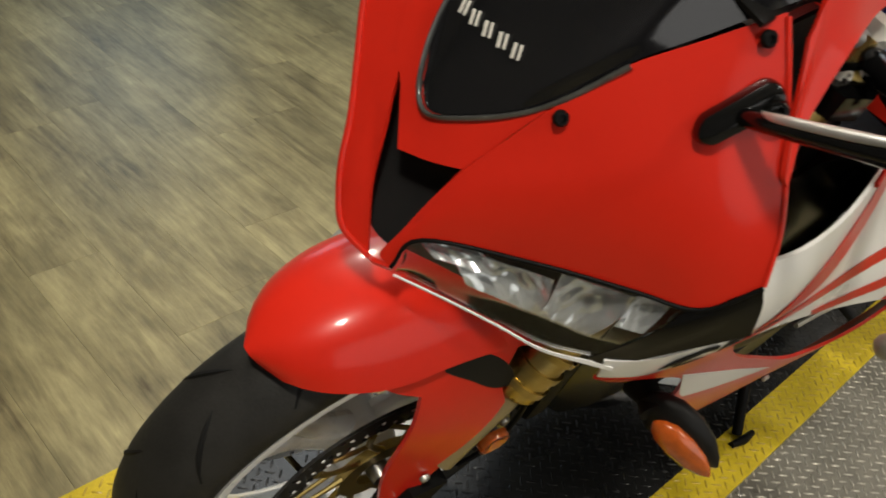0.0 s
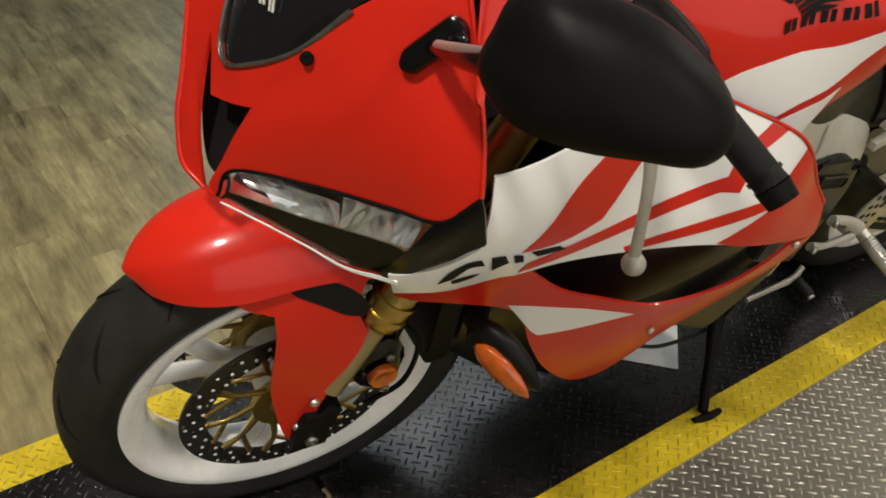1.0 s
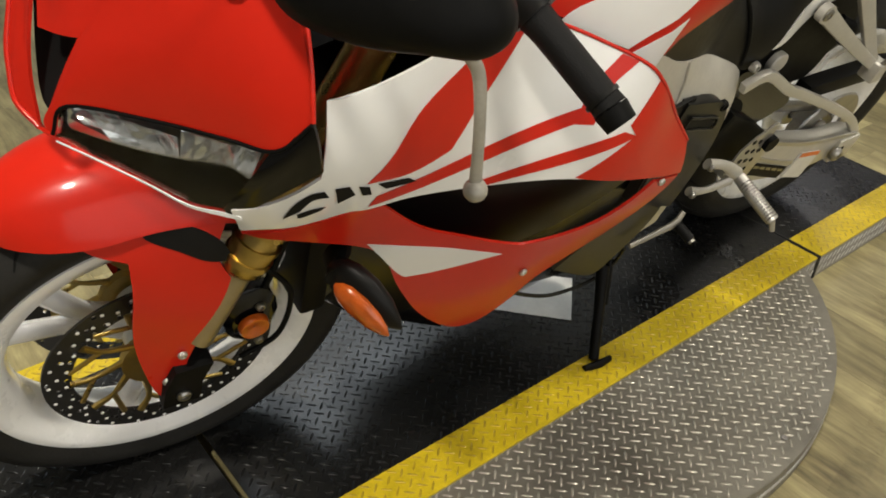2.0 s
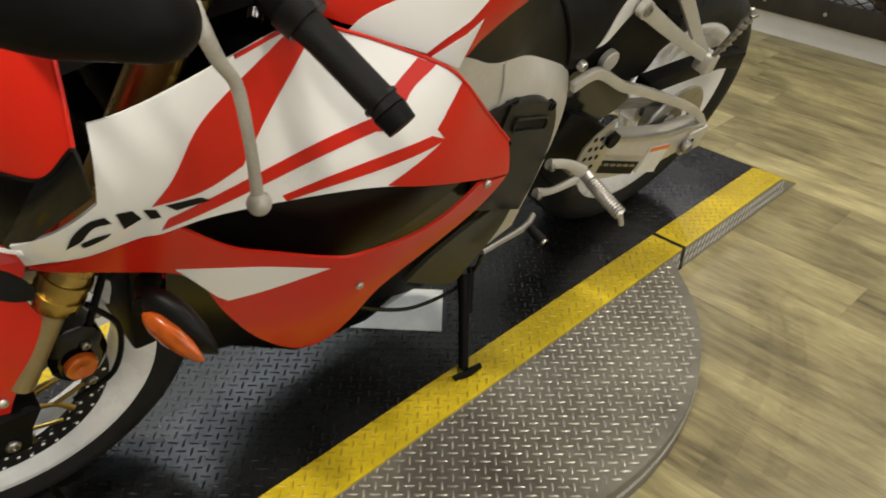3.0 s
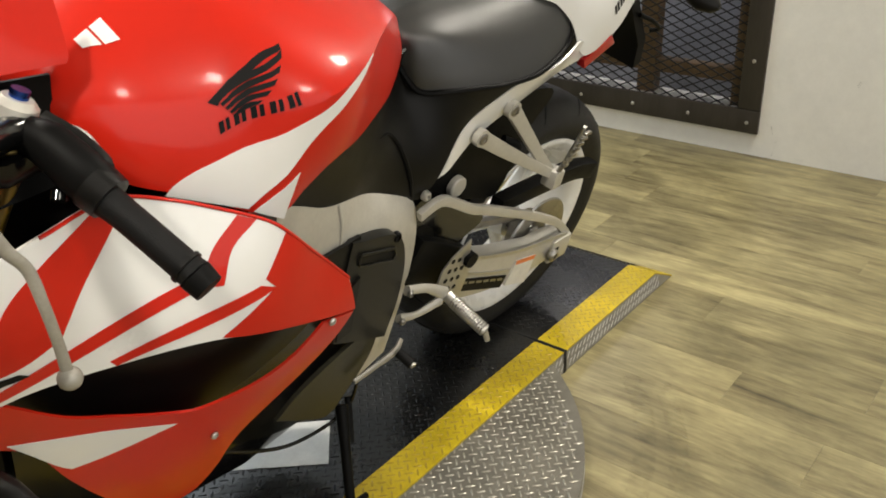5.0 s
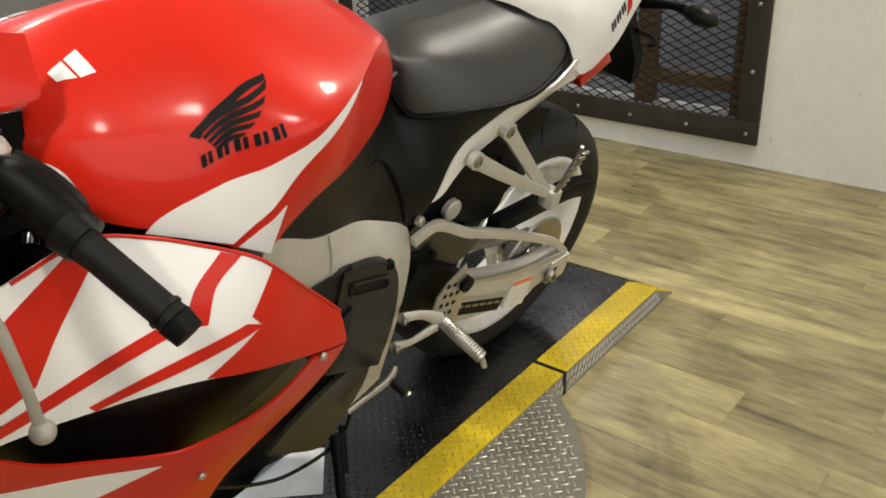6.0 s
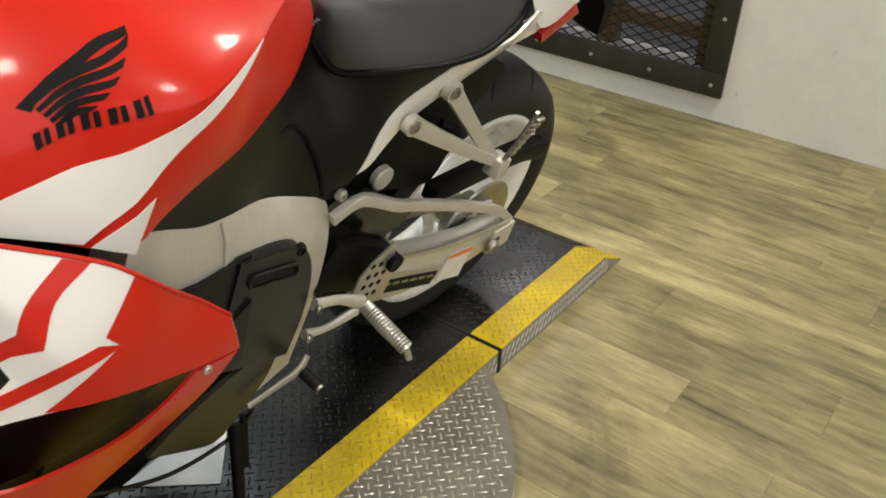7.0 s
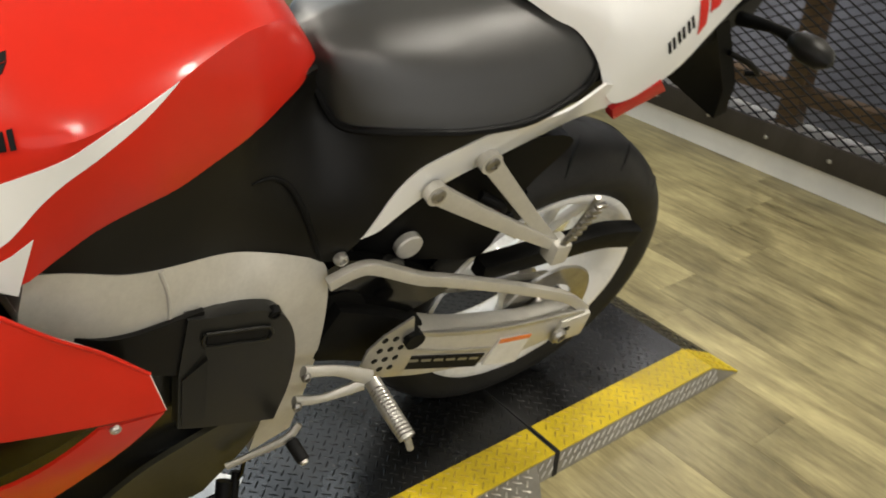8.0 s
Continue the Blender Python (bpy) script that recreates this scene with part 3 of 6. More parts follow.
def stand_section(x0, x1, ramp0=None, ramp1=None):
    """One tread plate section: black deck, yellow margins, bare metal sides; ramps fall to the floor at either end."""
    e = tagged(new("display_stand"), "black tread plate display stand with yellow painted margins", "display stand", "stand sections")

    def top(x, y=0):
        if ramp1 and x > ramp1:
            return H + (F + 0.004 - H) * (x - ramp1) / (x1 - ramp1)
        if ramp0 and x < ramp0:
            return H + (F + 0.004 - H) * (ramp0 - x) / (ramp0 - x0)
        return H
    xs = sorted({x0, x1, *(v for v in (ramp0, ramp1) if v)})

    def deck(name, y0, y1, mat, label, low=0.004):
        bm = bmesh.new()
        rows = [[bm.verts.new((x, y, z)) for y, z in ((y0, top(x)), (y1, top(x)), (y1, top(x) - low), (y0, top(x) - low))] for x in xs]
        for a, b in zip(rows, rows[1:]):
            for i in range(4):
                bm.faces.new((a[i], a[(i + 1) % 4], b[(i + 1) % 4], b[i]))
        bm.faces.new(rows[0])
        bm.faces.new(rows[-1])
        return part(name, bm, mat, e, label, smooth=False)
    deck("deck", STRIP, PW - STRIP, "black_tread", "glossy black painted tread plate")
    deck("margin", 0.0, STRIP, "yellow_tread", "yellow painted tread plate margin")
    deck("margin", PW - STRIP, PW, "yellow_tread", "yellow painted tread plate margin")
    for y in (0.0, PW - 0.004):
        bm = bmesh.new()
        lo = [bm.verts.new((x, y + d, F + 0.0012)) for x in xs for d in (0.0, 0.004)]
        hi = [bm.verts.new((x, y + d, max(top(x) - 0.004, F + 0.0016))) for x in xs for d in (0.0, 0.004)]
        for i in range(len(xs) - 1):
            a, b, c, d_ = 2 * i, 2 * i + 1, 2 * i + 3, 2 * i + 2
            for f in ((lo[a], lo[b], lo[c], lo[d_]), (hi[a], hi[b], hi[c], hi[d_]), (lo[a], lo[d_], hi[d_], hi[a]), (lo[b], lo[c], hi[c], hi[b])):
                bm.faces.new(f)
        n = len(lo)
        bm.faces.new((lo[0], lo[1], hi[1], hi[0]))
        bm.faces.new((lo[n - 2], lo[n - 1], hi[n - 1], hi[n - 2]))
        part("side_plate", bm, "side_plate", e, "bare aluminium tread plate side", smooth=False)
    lugs("deck_relief", "black_worn", e, lambda x, y: STRIP + 0.004 < y < PW - STRIP - 0.004 and x0 + 0.012 < x < x1 - 0.012, x0, x1, 0.0, PW, top, T=0.0015)
    lugs("margin_relief", "yellow_shaded", e, lambda x, y: (0.008 < y < STRIP - 0.004 or PW - STRIP + 0.004 < y < PW - 0.008) and x0 + 0.012 < x < x1 - 0.012, x0, x1, 0.0, PW, top)
    # lugs on the bare side: two rows, the upper one set back by half a step
    verts, faces = [], []
    n = int((x1 - x0) / 0.0185)
    for i in range(2 * n):
        cx = x0 + 0.010 + (i // 2) * 0.0185 + (i % 2) * 0.0085
        t = top(cx)
        cz, L = F + (t - F) * (0.30 if i % 2 else 0.68), 0.0115
        if t - F < 0.045:
            continue
        a = radians(58)
        c, s, k = math.cos(a), math.sin(a), len(verts)
        for u, v, h in ((-L, 0, 0), (-L * 0.5, -0.0024, 0), (L * 0.5, -0.0024, 0), (L, 0, 0), (L * 0.5, 0.0024, 0), (-L * 0.5, 0.0024, 0), (-L * 0.6, 0, 0.0016), (L * 0.6, 0, 0.0016)):
            verts.append((cx + u * c - v * s, -h + (0 if h else 0.0002), cz + u * s + v * c))
        faces.extend([(k + 1, k + 2, k + 7, k + 6), (k + 4, k + 5, k + 6, k + 7), (k, k + 1, k + 6), (k, k + 6, k + 5), (k + 2, k + 3, k + 7), (k + 3, k + 4, k + 7)])
    me = bpy.data.meshes.new("side_relief")
    me.from_pydata(verts, [], faces)
    me.materials.append(M["side_tread"])
    ob = new("side_relief", me)
    ob.parent = e
    tagged(ob, "raised lens-shaped tread relief", kind="stuff")
    return e


main = stand_section(XA, XB)
rear = stand_section(XB + GAP, 0.58, ramp1=0.47)
stand_section(-1.88, XA - GAP, ramp0=-1.77)
part("edge_seal", box_bm(XB + 0.001, XB + 0.005, -0.002, PW, F + 0.0015, H - 0.001), "black_rubber", main, "black rubber seal in the gap")
part("edge_seal", box_bm(XB + GAP - 0.005, XB + GAP - 0.001, -0.002, PW, F + 0.0015, H + 0.001), "black_rubber", rear, "black rubber seal in the gap")


# ---- dark rubber marks swept over the planks beside the turntable
def tyre_mark(points, width):
    line = catmull([(x, y, 0) for x, y in points], False, 8)
    bm = bmesh.new()
    rows = []
    for i, p in enumerate(line):
        d = (line[min(i + 1, len(line) - 1)] - line[max(i - 1, 0)]).normalized()
        n_ = Vector((-d.y, d.x, 0)) * width / 2
        rows.append([bm.verts.new((q.x, q.y, z)) for q, z in ((p + n_, F + .0004), (p - n_, F + .0004), (p - n_, F + .0012), (p + n_, F + .0012))])
    for a, b in zip(rows, rows[1:]):
        for k in range(4):
            bm.faces.new((a[k], a[(k + 1) % 4], b[(k + 1) % 4], b[k]))
    bm.faces.new(rows[0])
    bm.faces.new(rows[-1][::-1])
    part("tyre_mark", bm, "scuff", floor, "faint dark rubber mark", smooth=False)


tyre_mark([(-.50, -.375), (-.387, -.352), (-.25, -.320), (-.12, -.27), (.0, -.20), (.08, -.13)], .045)
tyre_mark([(-.42, -.45), (-.30, -.415), (-.15, -.36), (-.02, -.29), (.10, -.20)], .040)


# ---- faint scuffs on the wall beside the screen
def wall_scuff(y, z, w, h, lean):
    bm = box_bm(-.0008, -.0002, -w / 2, w / 2, -h / 2, h / 2)
    part("wall_scuff", bm, "scuff", east, "faint grey scuff", smooth=False, at=pose(WALL_X, y, z, lean, 0, 0))


wall_scuff(-.165, .299, .010, .022, 20)
wall_scuff(.102, .090, .006, .030, -15)
wall_scuff(.086, .021, .005, .060, 10)
wall_scuff(-.006, -.004, .030, .008, 0)


# ---------------------------------------------------------------- motorcycle
# its own axes: x to the rear from the front axle, y to its right, z up from the tyres' contact
bike = tagged(new("motorcycle"), "red and white sport motorcycle leaning on its side stand", "motorcycle")
bike.matrix_world = Matrix.Translation((-1.347, 0.388, H)) @ pose(0, 0, 0, 0, 0, -3.9) @ pose(0, 0, 0, 17.6, 0, 0)
RF, RR, BASE = 0.298, 0.314, 1.375
RAKE = radians(23.9)
STEER = pose(0, 0, 0) @ Matrix.Translation((0, 0, RF)) @ Matrix.Rotation(radians(-4.8), 4, Vector((math.sin(RAKE), 0, math.cos(RAKE)))) @ Matrix.Translation((0, 0, -RF))
bike_fork = part("front_end", tube_bm([(0.205, -0.1, 0.735), (0.205, 0.1, 0.735)], 0.02), "black_matt", bike)
bike_fork.matrix_basis = STEER

SIDE = thin_plate([(-.06, .72, -.03), (0, .72, -.13), (.04, .70, -.183), (.05, .81, -.19), (.065, .96, -.135), (.10, .68, -.203), (.19, .61, -.208), (.25, .80, -.222),
                   (.371, .549, -.241), (.38, .72, -.248), (.495, .738, -.260), (.59, .625, -.263), (.65, .62, -.252), (.517, .800, -.238), (.40, .855, -.182),
                   (.428, .485, -.241), (.323, .375, -.208), (.42, .33, -.212), (.2, .47, -.19), (.60, .50, -.243), (.33, .885, -.175), (.60, .72, -.235)])


def both(name, make, mat, label="", right=True):
    for side in (1, -1) if right else (1,):
        part(name, make(side), mat, bike, label)


MID = [(.105, .856, 1), (.178, .870), (.25, .877), (.334, .877), (.399, .854), (.457, .833), (.500, .814), (.524, .794, 1), (.642, .662, 1), (.656, .602, 1),
       (.588, .629, 1), (.50, .664), (.413, .690), (.301, .699), (.211, .706), (.165, .700), (.141, .703), (.097, .690), (.062, .688), (.044, .677, 1), (.034, .710, 1), (.070, .742), (.101, .775, 1)]


def flank(points, s):
    """The far flank's panels stop short of the nose."""
    return outline(points) if s > 0 else outline([(max(p[0], .12), *p[1:]) for p in points if p[0] > .10])


both("side_fairing", lambda s: sheet_bm(flank(MID, s), SIDE, 0.004, side=s), "white", "gloss white side fairing with red stripes")
# black sheet added over the far panel's white inner face, which caught light
part("inner_liner", sheet_bm(flank(MID, -1), SIDE, .003, side=-1, shift=.012), "black_matt", bike, "black liner inside the fairing")
LOW = [(.046, .670, 1), (.097, .686), (.141, .700), (.168, .697), (.181, .702, 1), (.241, .641), (.303, .607), (.376, .571), (.414, .564), (.502, .577), (.585, .623, 1), (.653, .599, 1),
       (.562, .519), (.478, .448), (.447, .376), (.413, .334), (.365, .345), (.296, .421), (.246, .507), (.20, .600), (.12, .640)]
both("lower_fairing", lambda s: sheet_bm(flank(LOW, s), SIDE, 0.004, side=s), "red", "gloss red lower fairing")
DUCT = [(.15, .72), (.30, .735), (.50, .70), (.63, .64), (.61, .57), (.45, .49), (.30, .54), (.20, .63)]
both("air_duct", lambda s: sheet_bm(outline(DUCT), SIDE, 0.004, side=s, shift=0.045), "duct", "black air duct panel")


def decal(name, line, depth, mat, label="", off=-0.0011, per=4, side=1, parent=None):
    return part(name, sheet_bm(outline(line, per), depth, 0.0006, 0.02, side, off), mat, parent or bike, label)


for s in (1, -1):
    decal("red_flash", [(.150, .755, 1), (.170, .782), (.197, .826), (.237, .849), (.311, .873, 1), (.345, .862, 1), (.285, .815), (.258, .783), (.247, .766, 1), (.20, .752)], SIDE, "red", "red painted flash", side=s)
    decal("red_stripe", [(.163, .708, 1), (.266, .731), (.424, .764, 1), (.419, .777, 1), (.260, .748), (.168, .726, 1)], SIDE, "red", "red pin stripe", side=s)
    decal("red_stripe", [(.293, .709, 1), (.299, .700, 1), (.40, .714), (.498, .732, 1), (.476, .743, 1), (.38, .726)], SIDE, "red", "red pin stripe", side=s)
    decal("red_tip", [(.523, .794, 1), (.505, .775), (.483, .749, 1), (.496, .733, 1), (.42, .691, 1), (.50, .6645), (.5885, .6295, 1), (.655, .603, 1), (.641, .662, 1)], SIDE, "red", "red rear tip of the fairing", side=s)
    decal("red_band", [(.407, .760, 1), (.427, .795), (.467, .826, 1), (.488, .818, 1), (.451, .794), (.431, .757, 1)], SIDE, "red", "red curved band", side=s)
    decal("white_spear", [(.183, .622, 1), (.272, .594), (.310, .579), (.372, .550, 1), (.298, .538), (.247, .534, 1), (.232, .55), (.205, .59, 1)], SIDE, "white", "white spear on the lower fairing", side=s)
    # unread lettering as plain slanted shapes
    part("fairing_piping", tube_bm([(x, s * (SIDE(x, z) - .001), z) for x, z in ((.25, .8765), (.334, .8765), (.399, .8535), (.457, .8325), (.500, .8135), (.524, .7935), (.560, .753), (.600, .7085), (.641, .6625))], .0022), "red", bike, "thin red edge of the fairing")
    if s < 0:
        continue
    decal("letter_shape", [(.074, .713, 1), (.080, .735), (.092, .752), (.106, .756, 1), (.112, .746, 1), (.097, .744), (.089, .730), (.086, .724)], SIDE, "ink", "black slanted letter shape", side=s)
    decal("letter_shape", [(.086, .719, 1), (.098, .726), (.112, .728, 1), (.108, .722, 1), (.090, .712)], SIDE, "ink", "black slanted letter shape", side=s)
    decal("letter_shape", [(.116, .758, 1), (.131, .757, 1), (.140, .741, 1), (.124, .731, 1)], SIDE, "ink", "black slanted letter shape", side=s)
    decal("letter_shape", [(.141, .754, 1), (.154, .748, 1), (.160, .733, 1), (.149, .736, 1)], SIDE, "ink", "black slanted letter shape", side=s)
    decal("letter_shape", [(.163, .750, 1), (.200, .744, 1), (.211, .735, 1), (.175, .737, 1)], SIDE, "ink", "black slanted letter shape", side=s)
for at in ((.600, .617), (.428, .485)):
    part("bolt", bolt_bm((at[0], SIDE(*at) - .002, at[1]), (0, -1, 0), .006, .004), "silver", bike, "silver fairing bolt")

# ---- upper cowl, nose and headlights
COWL = [[(-.083, -.015, .703), (-.066, -.022, .742), (-.006, -.093, .767), (.038, -.157, .787), (.065, -.201, .803), (.087, -.220, .845)],
        [(-.087, -.002, .709), (-.056, -.026, .775), (-.010, -.083, .801), (.029, -.136, .830), (.060, -.178, .851), (.091, -.201, .886)],
        [(-.077, -.005, .735), (-.048, -.025, .801), (-.011, -.070, .835), (.024, -.113, .868), (.058, -.150, .894), (.096, -.172, .923)],
        [(-.062, -.009, .775), (-.039, -.023, .824), (-.007, -.054, .864), (.022, -.088, .896), (.060, -.120, .930), (.099, -.146, .954)],
        [(-.047, -.015, .812), (-.0275, -.0255, .849), (-.008, -.036, .886), (.026, -.053, .934), (.064, -.078, .972), (.103, -.100, 1.006)]]
cowl = part("upper_cowl", patch_bm(COWL), "red", bike, "gloss red upper cowl")
part("cowl_crease", tube_bm([(.000, -.050, .880), (.020, -.082, .890), (.034, -.112, .876), (.060, -.146, .872), (.097, -.181, .872)], [.0006, .0022, .0024, .0018, .0006]), "red", cowl)
part("cowl_edge", tube_bm([(.088, -.2195, .845), (.092, -.200, .886), (.0965, -.172, .923), (.0995, -.146, .954), (.103, -.102, 1.004)], .0024), "red", cowl)
FAR = [[(-.098, .057, .733), (-.093, .070, .756), (-.080, .089, .787), (-.065, .117, .821), (-.051, .144, .855), (-.040, .156, .880)],
       [(-.102, .036, .709), (-.089, .054, .757), (-.076, .071, .790), (-.061, .097, .825), (-.044, .116, .859), (-.030, .130, .888)],
       [(-.090, .007, .697), (-.087, .027, .735), (-.081, .043, .765), (-.070, .058, .800), (-.057, .075, .828), (-.025, .112, .890)]]
part("upper_cowl", patch_bm(FAR), "red", bike, "gloss red upper cowl")
part("cowl_edge", tube_bm([(-.090, .005, .697), (-.102, .036, .709), (-.0985, .057, .733), (-.0935, .070, .756), (-.0805, .089, .787), (-.0655, .117, .821), (-.0515, .144, .855), (-.040, .156, .880)], .003), "red", bike)
part("nose", patch_bm([[(-.084, -.016, .703), (-.089, -.004, .699), (-.092, .004, .697), (-.098, .020, .702)],
                       [(-.078, -.014, .694), (-.083, -.004, .690), (-.086, .004, .688), (-.090, .018, .694)]]), "red", bike, "red nose below the air intake")
LOWER = [(-.069, .037, .793), (-.064, .024, .797), (-.059, .011, .8015), (-.053, -.002, .807), (-.0455, -.0145, .8125)]
UPPER = [(-.055, .071, .830), (-.0485, .053, .839), (-.047, .022, .836), (-.026, -.010, .862), (-.008, -.035, .885)]
BRIDGE = [[tuple(Vector(a).lerp(Vector(b), f)) for a, b in zip(LOWER[:-1], UPPER)] for f in (0, .33, .67, 1)]
for r, edge in zip(BRIDGE, (LOWER[-1], (-.0320, -.0210, .8355), (-.0190, -.0275, .8610), UPPER[-1])):
    r.append(edge)
part("nose_bridge", patch_bm(BRIDGE), "red", bike, "red bridge above the air intake")
part("screen_rail", patch_bm([[(-.055, .071, .830), (-.047, .098, .852), (-.025, .118, .890), (.03, .125, .95)], [(-.047, .052, .840), (-.032, .076, .872), (-.012, .084, .910), (.04, .10, .98)]]), "red", bike, "red rail beside the windscreen")
part("air_intake", patch_bm([[(-.008, .118, .895), (-.028, .080, .848), (-.043, .042, .815), (-.022, -.008, .826)],
                            [(-.022, .126, .868), (-.040, .088, .802), (-.042, .036, .765), (-.032, .002, .765)],
                            [(-.050, .112, .800), (-.068, .072, .742), (-.078, .030, .712), (-.072, .000, .706)]]), "ink", bike, "black ram air intake")
NET = [[(-.079, -.022, .701), (-.055, -.056, .700), (-.019, -.099, .692), (.008, -.134, .688), (.030, -.167, .702)],
       [(-.082, -.022, .706), (-.064, -.040, .724), (-.014, -.101, .731), (.019, -.147, .736), (.043, -.187, .752)],
       [(-.078, -.020, .710), (-.066, -.022, .741), (-.006, -.094, .766), (.033, -.150, .783), (.062, -.196, .797)]]


def inset(net, d):
    return [[(x + d * 0.7, y + d * 0.7, z) for x, y, z in r] for r in net]


def lamp_point(u, v, d):
    """A point on the lamp's face, u along it and v up it, d behind it."""
    rows = [catmull(r, False, 6) for r in inset(NET, d)]
    k = min(int(u * 24), 23)
    f = u * 24 - k
    a, b, c = (r[k].lerp(r[k + 1], f) for r in rows)
    return a.lerp(b, v * 2) if v < .5 else b.lerp(c, v * 2 - 1)


light = part("headlight", patch_bm(inset(NET, .030), thick=.002), "lamp_shell", bike, "clear headlight in a dark housing")
lens = part("lens", patch_bm(inset(NET, .001), thick=.0012), "glass", light, "clear plastic lens")
lens.visible_shadow = False
for u0, u1, v0, v1, d, dip in ((.24, .40, .56, .94, .007, .012), (.33, .60, .24, .76, .009, .016), (.61, .88, .12, .86, .009, .018), (.86, .985, .50, .93, .006, .010)):
    cup = [[lamp_point(u0 + (u1 - u0) * a - .05 * (b - .5), v0 + (v1 - v0) * b, d + dip * (1 - (2 * a - 1) ** 2) * (1 - (2 * b - 1) ** 2) * (1.15 if (i + k) % 2 else .8)) for i, a in enumerate((0, .17, .33, .5, .67, .83, 1))] for k, b in enumerate((0, .25, .5, .75, 1))]
    part("reflector", patch_bm(cup, 3, 3, thick=.001), "reflector", light, "bright faceted reflector")
part("lamp_surround", patch_bm([[(.030, -.167, .702), (.041, -.184, .708), (.091, -.239, .800)],
                                [(.043, -.187, .752), (.066, -.212, .788), (.089, -.230, .829)],
                                [(.062, -.196, .797), (.075, -.210, .822), (.087, -.220, .845)]]), "black_gloss", bike, "gloss black plastic beside the headlight")
part("headlight_trim", patch_bm([[(-.082, -.021, .699), (-.056, -.058, .699), (-.020, -.100, .691), (.007, -.136, .686), (.029, -.168, .699), (.040, -.186, .706)],
                                 [(-.082, -.0215, .6975), (-.0555, -.0585, .6972), (-.0195, -.1008, .689), (.0075, -.137, .6832), (.0295, -.170, .695), (.041, -.1875, .702)]], thick=.0015), "white", bike, "thin white trim under the headlight")
part("brow_seal", tube_bm([(-.083, -.016, .704), (-.067, -.0225, .7415), (-.007, -.094, .7665), (.037, -.158, .7865), (.064, -.202, .8025), (.086, -.221, .8445)], .002), "black_matt", bike)
# screen
SCR = [[(.001, -.037, .898), (-.018, -.020, .872), (-.038, .006, .848), (-.051, .036, .832), (-.047, .056, .842)],
       [(.030, -.055, .940), (.004, -.030, .925), (-.018, .005, .905), (-.034, .040, .885), (-.032, .076, .873)],
       [(.070, -.078, .978), (.040, -.040, .985), (.015, .010, .970), (-.005, .055, .945), (-.012, .088, .912)],
       [(.135, -.105, 1.025), (.105, -.050, 1.060), (.085, .010, 1.055), (.070, .070, 1.030), (.060, .110, .990)],
       [(.22, -.115, 1.045), (.20, -.060, 1.105), (.19, 0, 1.115), (.18, .070, 1.100), (.19, .115, 1.045)]]
screen = part("windscreen", patch_bm(SCR, thick=.003), "smoke", bike, "dark tinted windscreen")
part("screen_trim", tube_bm([(.028, -.057, .938), (.001, -.039, .897), (-.018, -.021, .871), (-.039, .006, .847), (-.053, .034, .830), (-.050, .056, .840), (-.034, .077, .872), (-.013, .090, .910)], .0048, flat=.5), "screen_edge", bike, "grey moulded edge of the screen")
for x, y, z in ((-.004, -.043, .887), (.090, -.102, .990)):
    part("screen_bolt", bolt_bm((x - .002, y - .003, z), (-.4, -.7, .5), .0066, .005), "black_matt", bike, "black screen bolt")
rows = [catmull(r, False, 8) for r in SCR]
for k in range(5):
    # pale letter shapes lie on the screen in one slanted line
    u, f = 27.3 - k * 2.8, .50 - .11 * k
    a, b = rows[1][int(u)].lerp(rows[1][int(u) + 1], u % 1), rows[2][int(u)].lerp(rows[2][int(u) + 1], u % 1)
    p, along, rise = a.lerp(b, f), (rows[1][int(u) - 2] - rows[1][int(u)]).normalized(), (b - a).normalized()
    nrm = along.cross(rise).normalized()
    if nrm.x > 0:
        nrm = -nrm
    m = Matrix((along, rise, nrm)).transposed().to_4x4()
    m.translation = p + nrm * .004
    for x0, wide in ((-.0042, .0030), (.0014, .0022)):
        part("screen_letter", box_bm(x0, x0 + wide, -.0058, .0058, -.0008, .0008, .0003), "paper", screen, "pale letter stroke on the screen", at=m)

# ---- tank
# stations: x, half width and height of the lower edge, of the shoulder, height of the crown
TANK = [(.315, .085, .890, .075, .93, .965), (.335, .115, .878, .10, .94, .990), (.38, .155, .860, .132, .940, 1.012), (.44, .178, .838, .150, .925, 1.024), (.50, .200, .805, .168, .925, 1.028),
        (.54, .213, .797, .196, .935, 1.028), (.575, .206, .811, .213, .942, 1.024), (.61, .208, .838, .215, .948, 1.018), (.65, .201, .848, .201, .955, 1.010), (.69, .181, .842, .180, .960, 1.0),
        (.73, .163, .847, .152, .962, .990), (.78, .138, .853, .118, .960, .975), (.83, .103, .857, .083, .940, .952), (.865, .074, .858, .058, .905, .918), (.89, .045, .862, .035, .875, .880)]
TLOW = catmull([(a, b, c) for a, b, c, d, e, f in TANK], False, 3)
THIGH = catmull([(d, e, f) for a, b, c, d, e, f in TANK], False, 3)
CROWN = 1.35


def tank_at(x):
    return [float(np.interp(x, [p.x for p in TLOW], [p[i] for p in line])) for line, i in ((TLOW, 1), (TLOW, 2), (THIGH, 0), (THIGH, 1), (THIGH, 2))]


def tank_depth(x, z):
    """The near flank: a slightly hollow-sided wall up to the shoulder, then a crown that falls in to the middle."""
    yl, zl, ys, zs, zt = tank_at(x)
    if z <= zs:
        f = min(max((z - zl) / (zs - zl), 0), 1)
        return -(yl + (ys - yl) * f + .024 * f * (1 - f))
    return -ys * (1 - min((z - zs) / (zt - zs), .995) ** CROWN) ** (1 / CROWN)


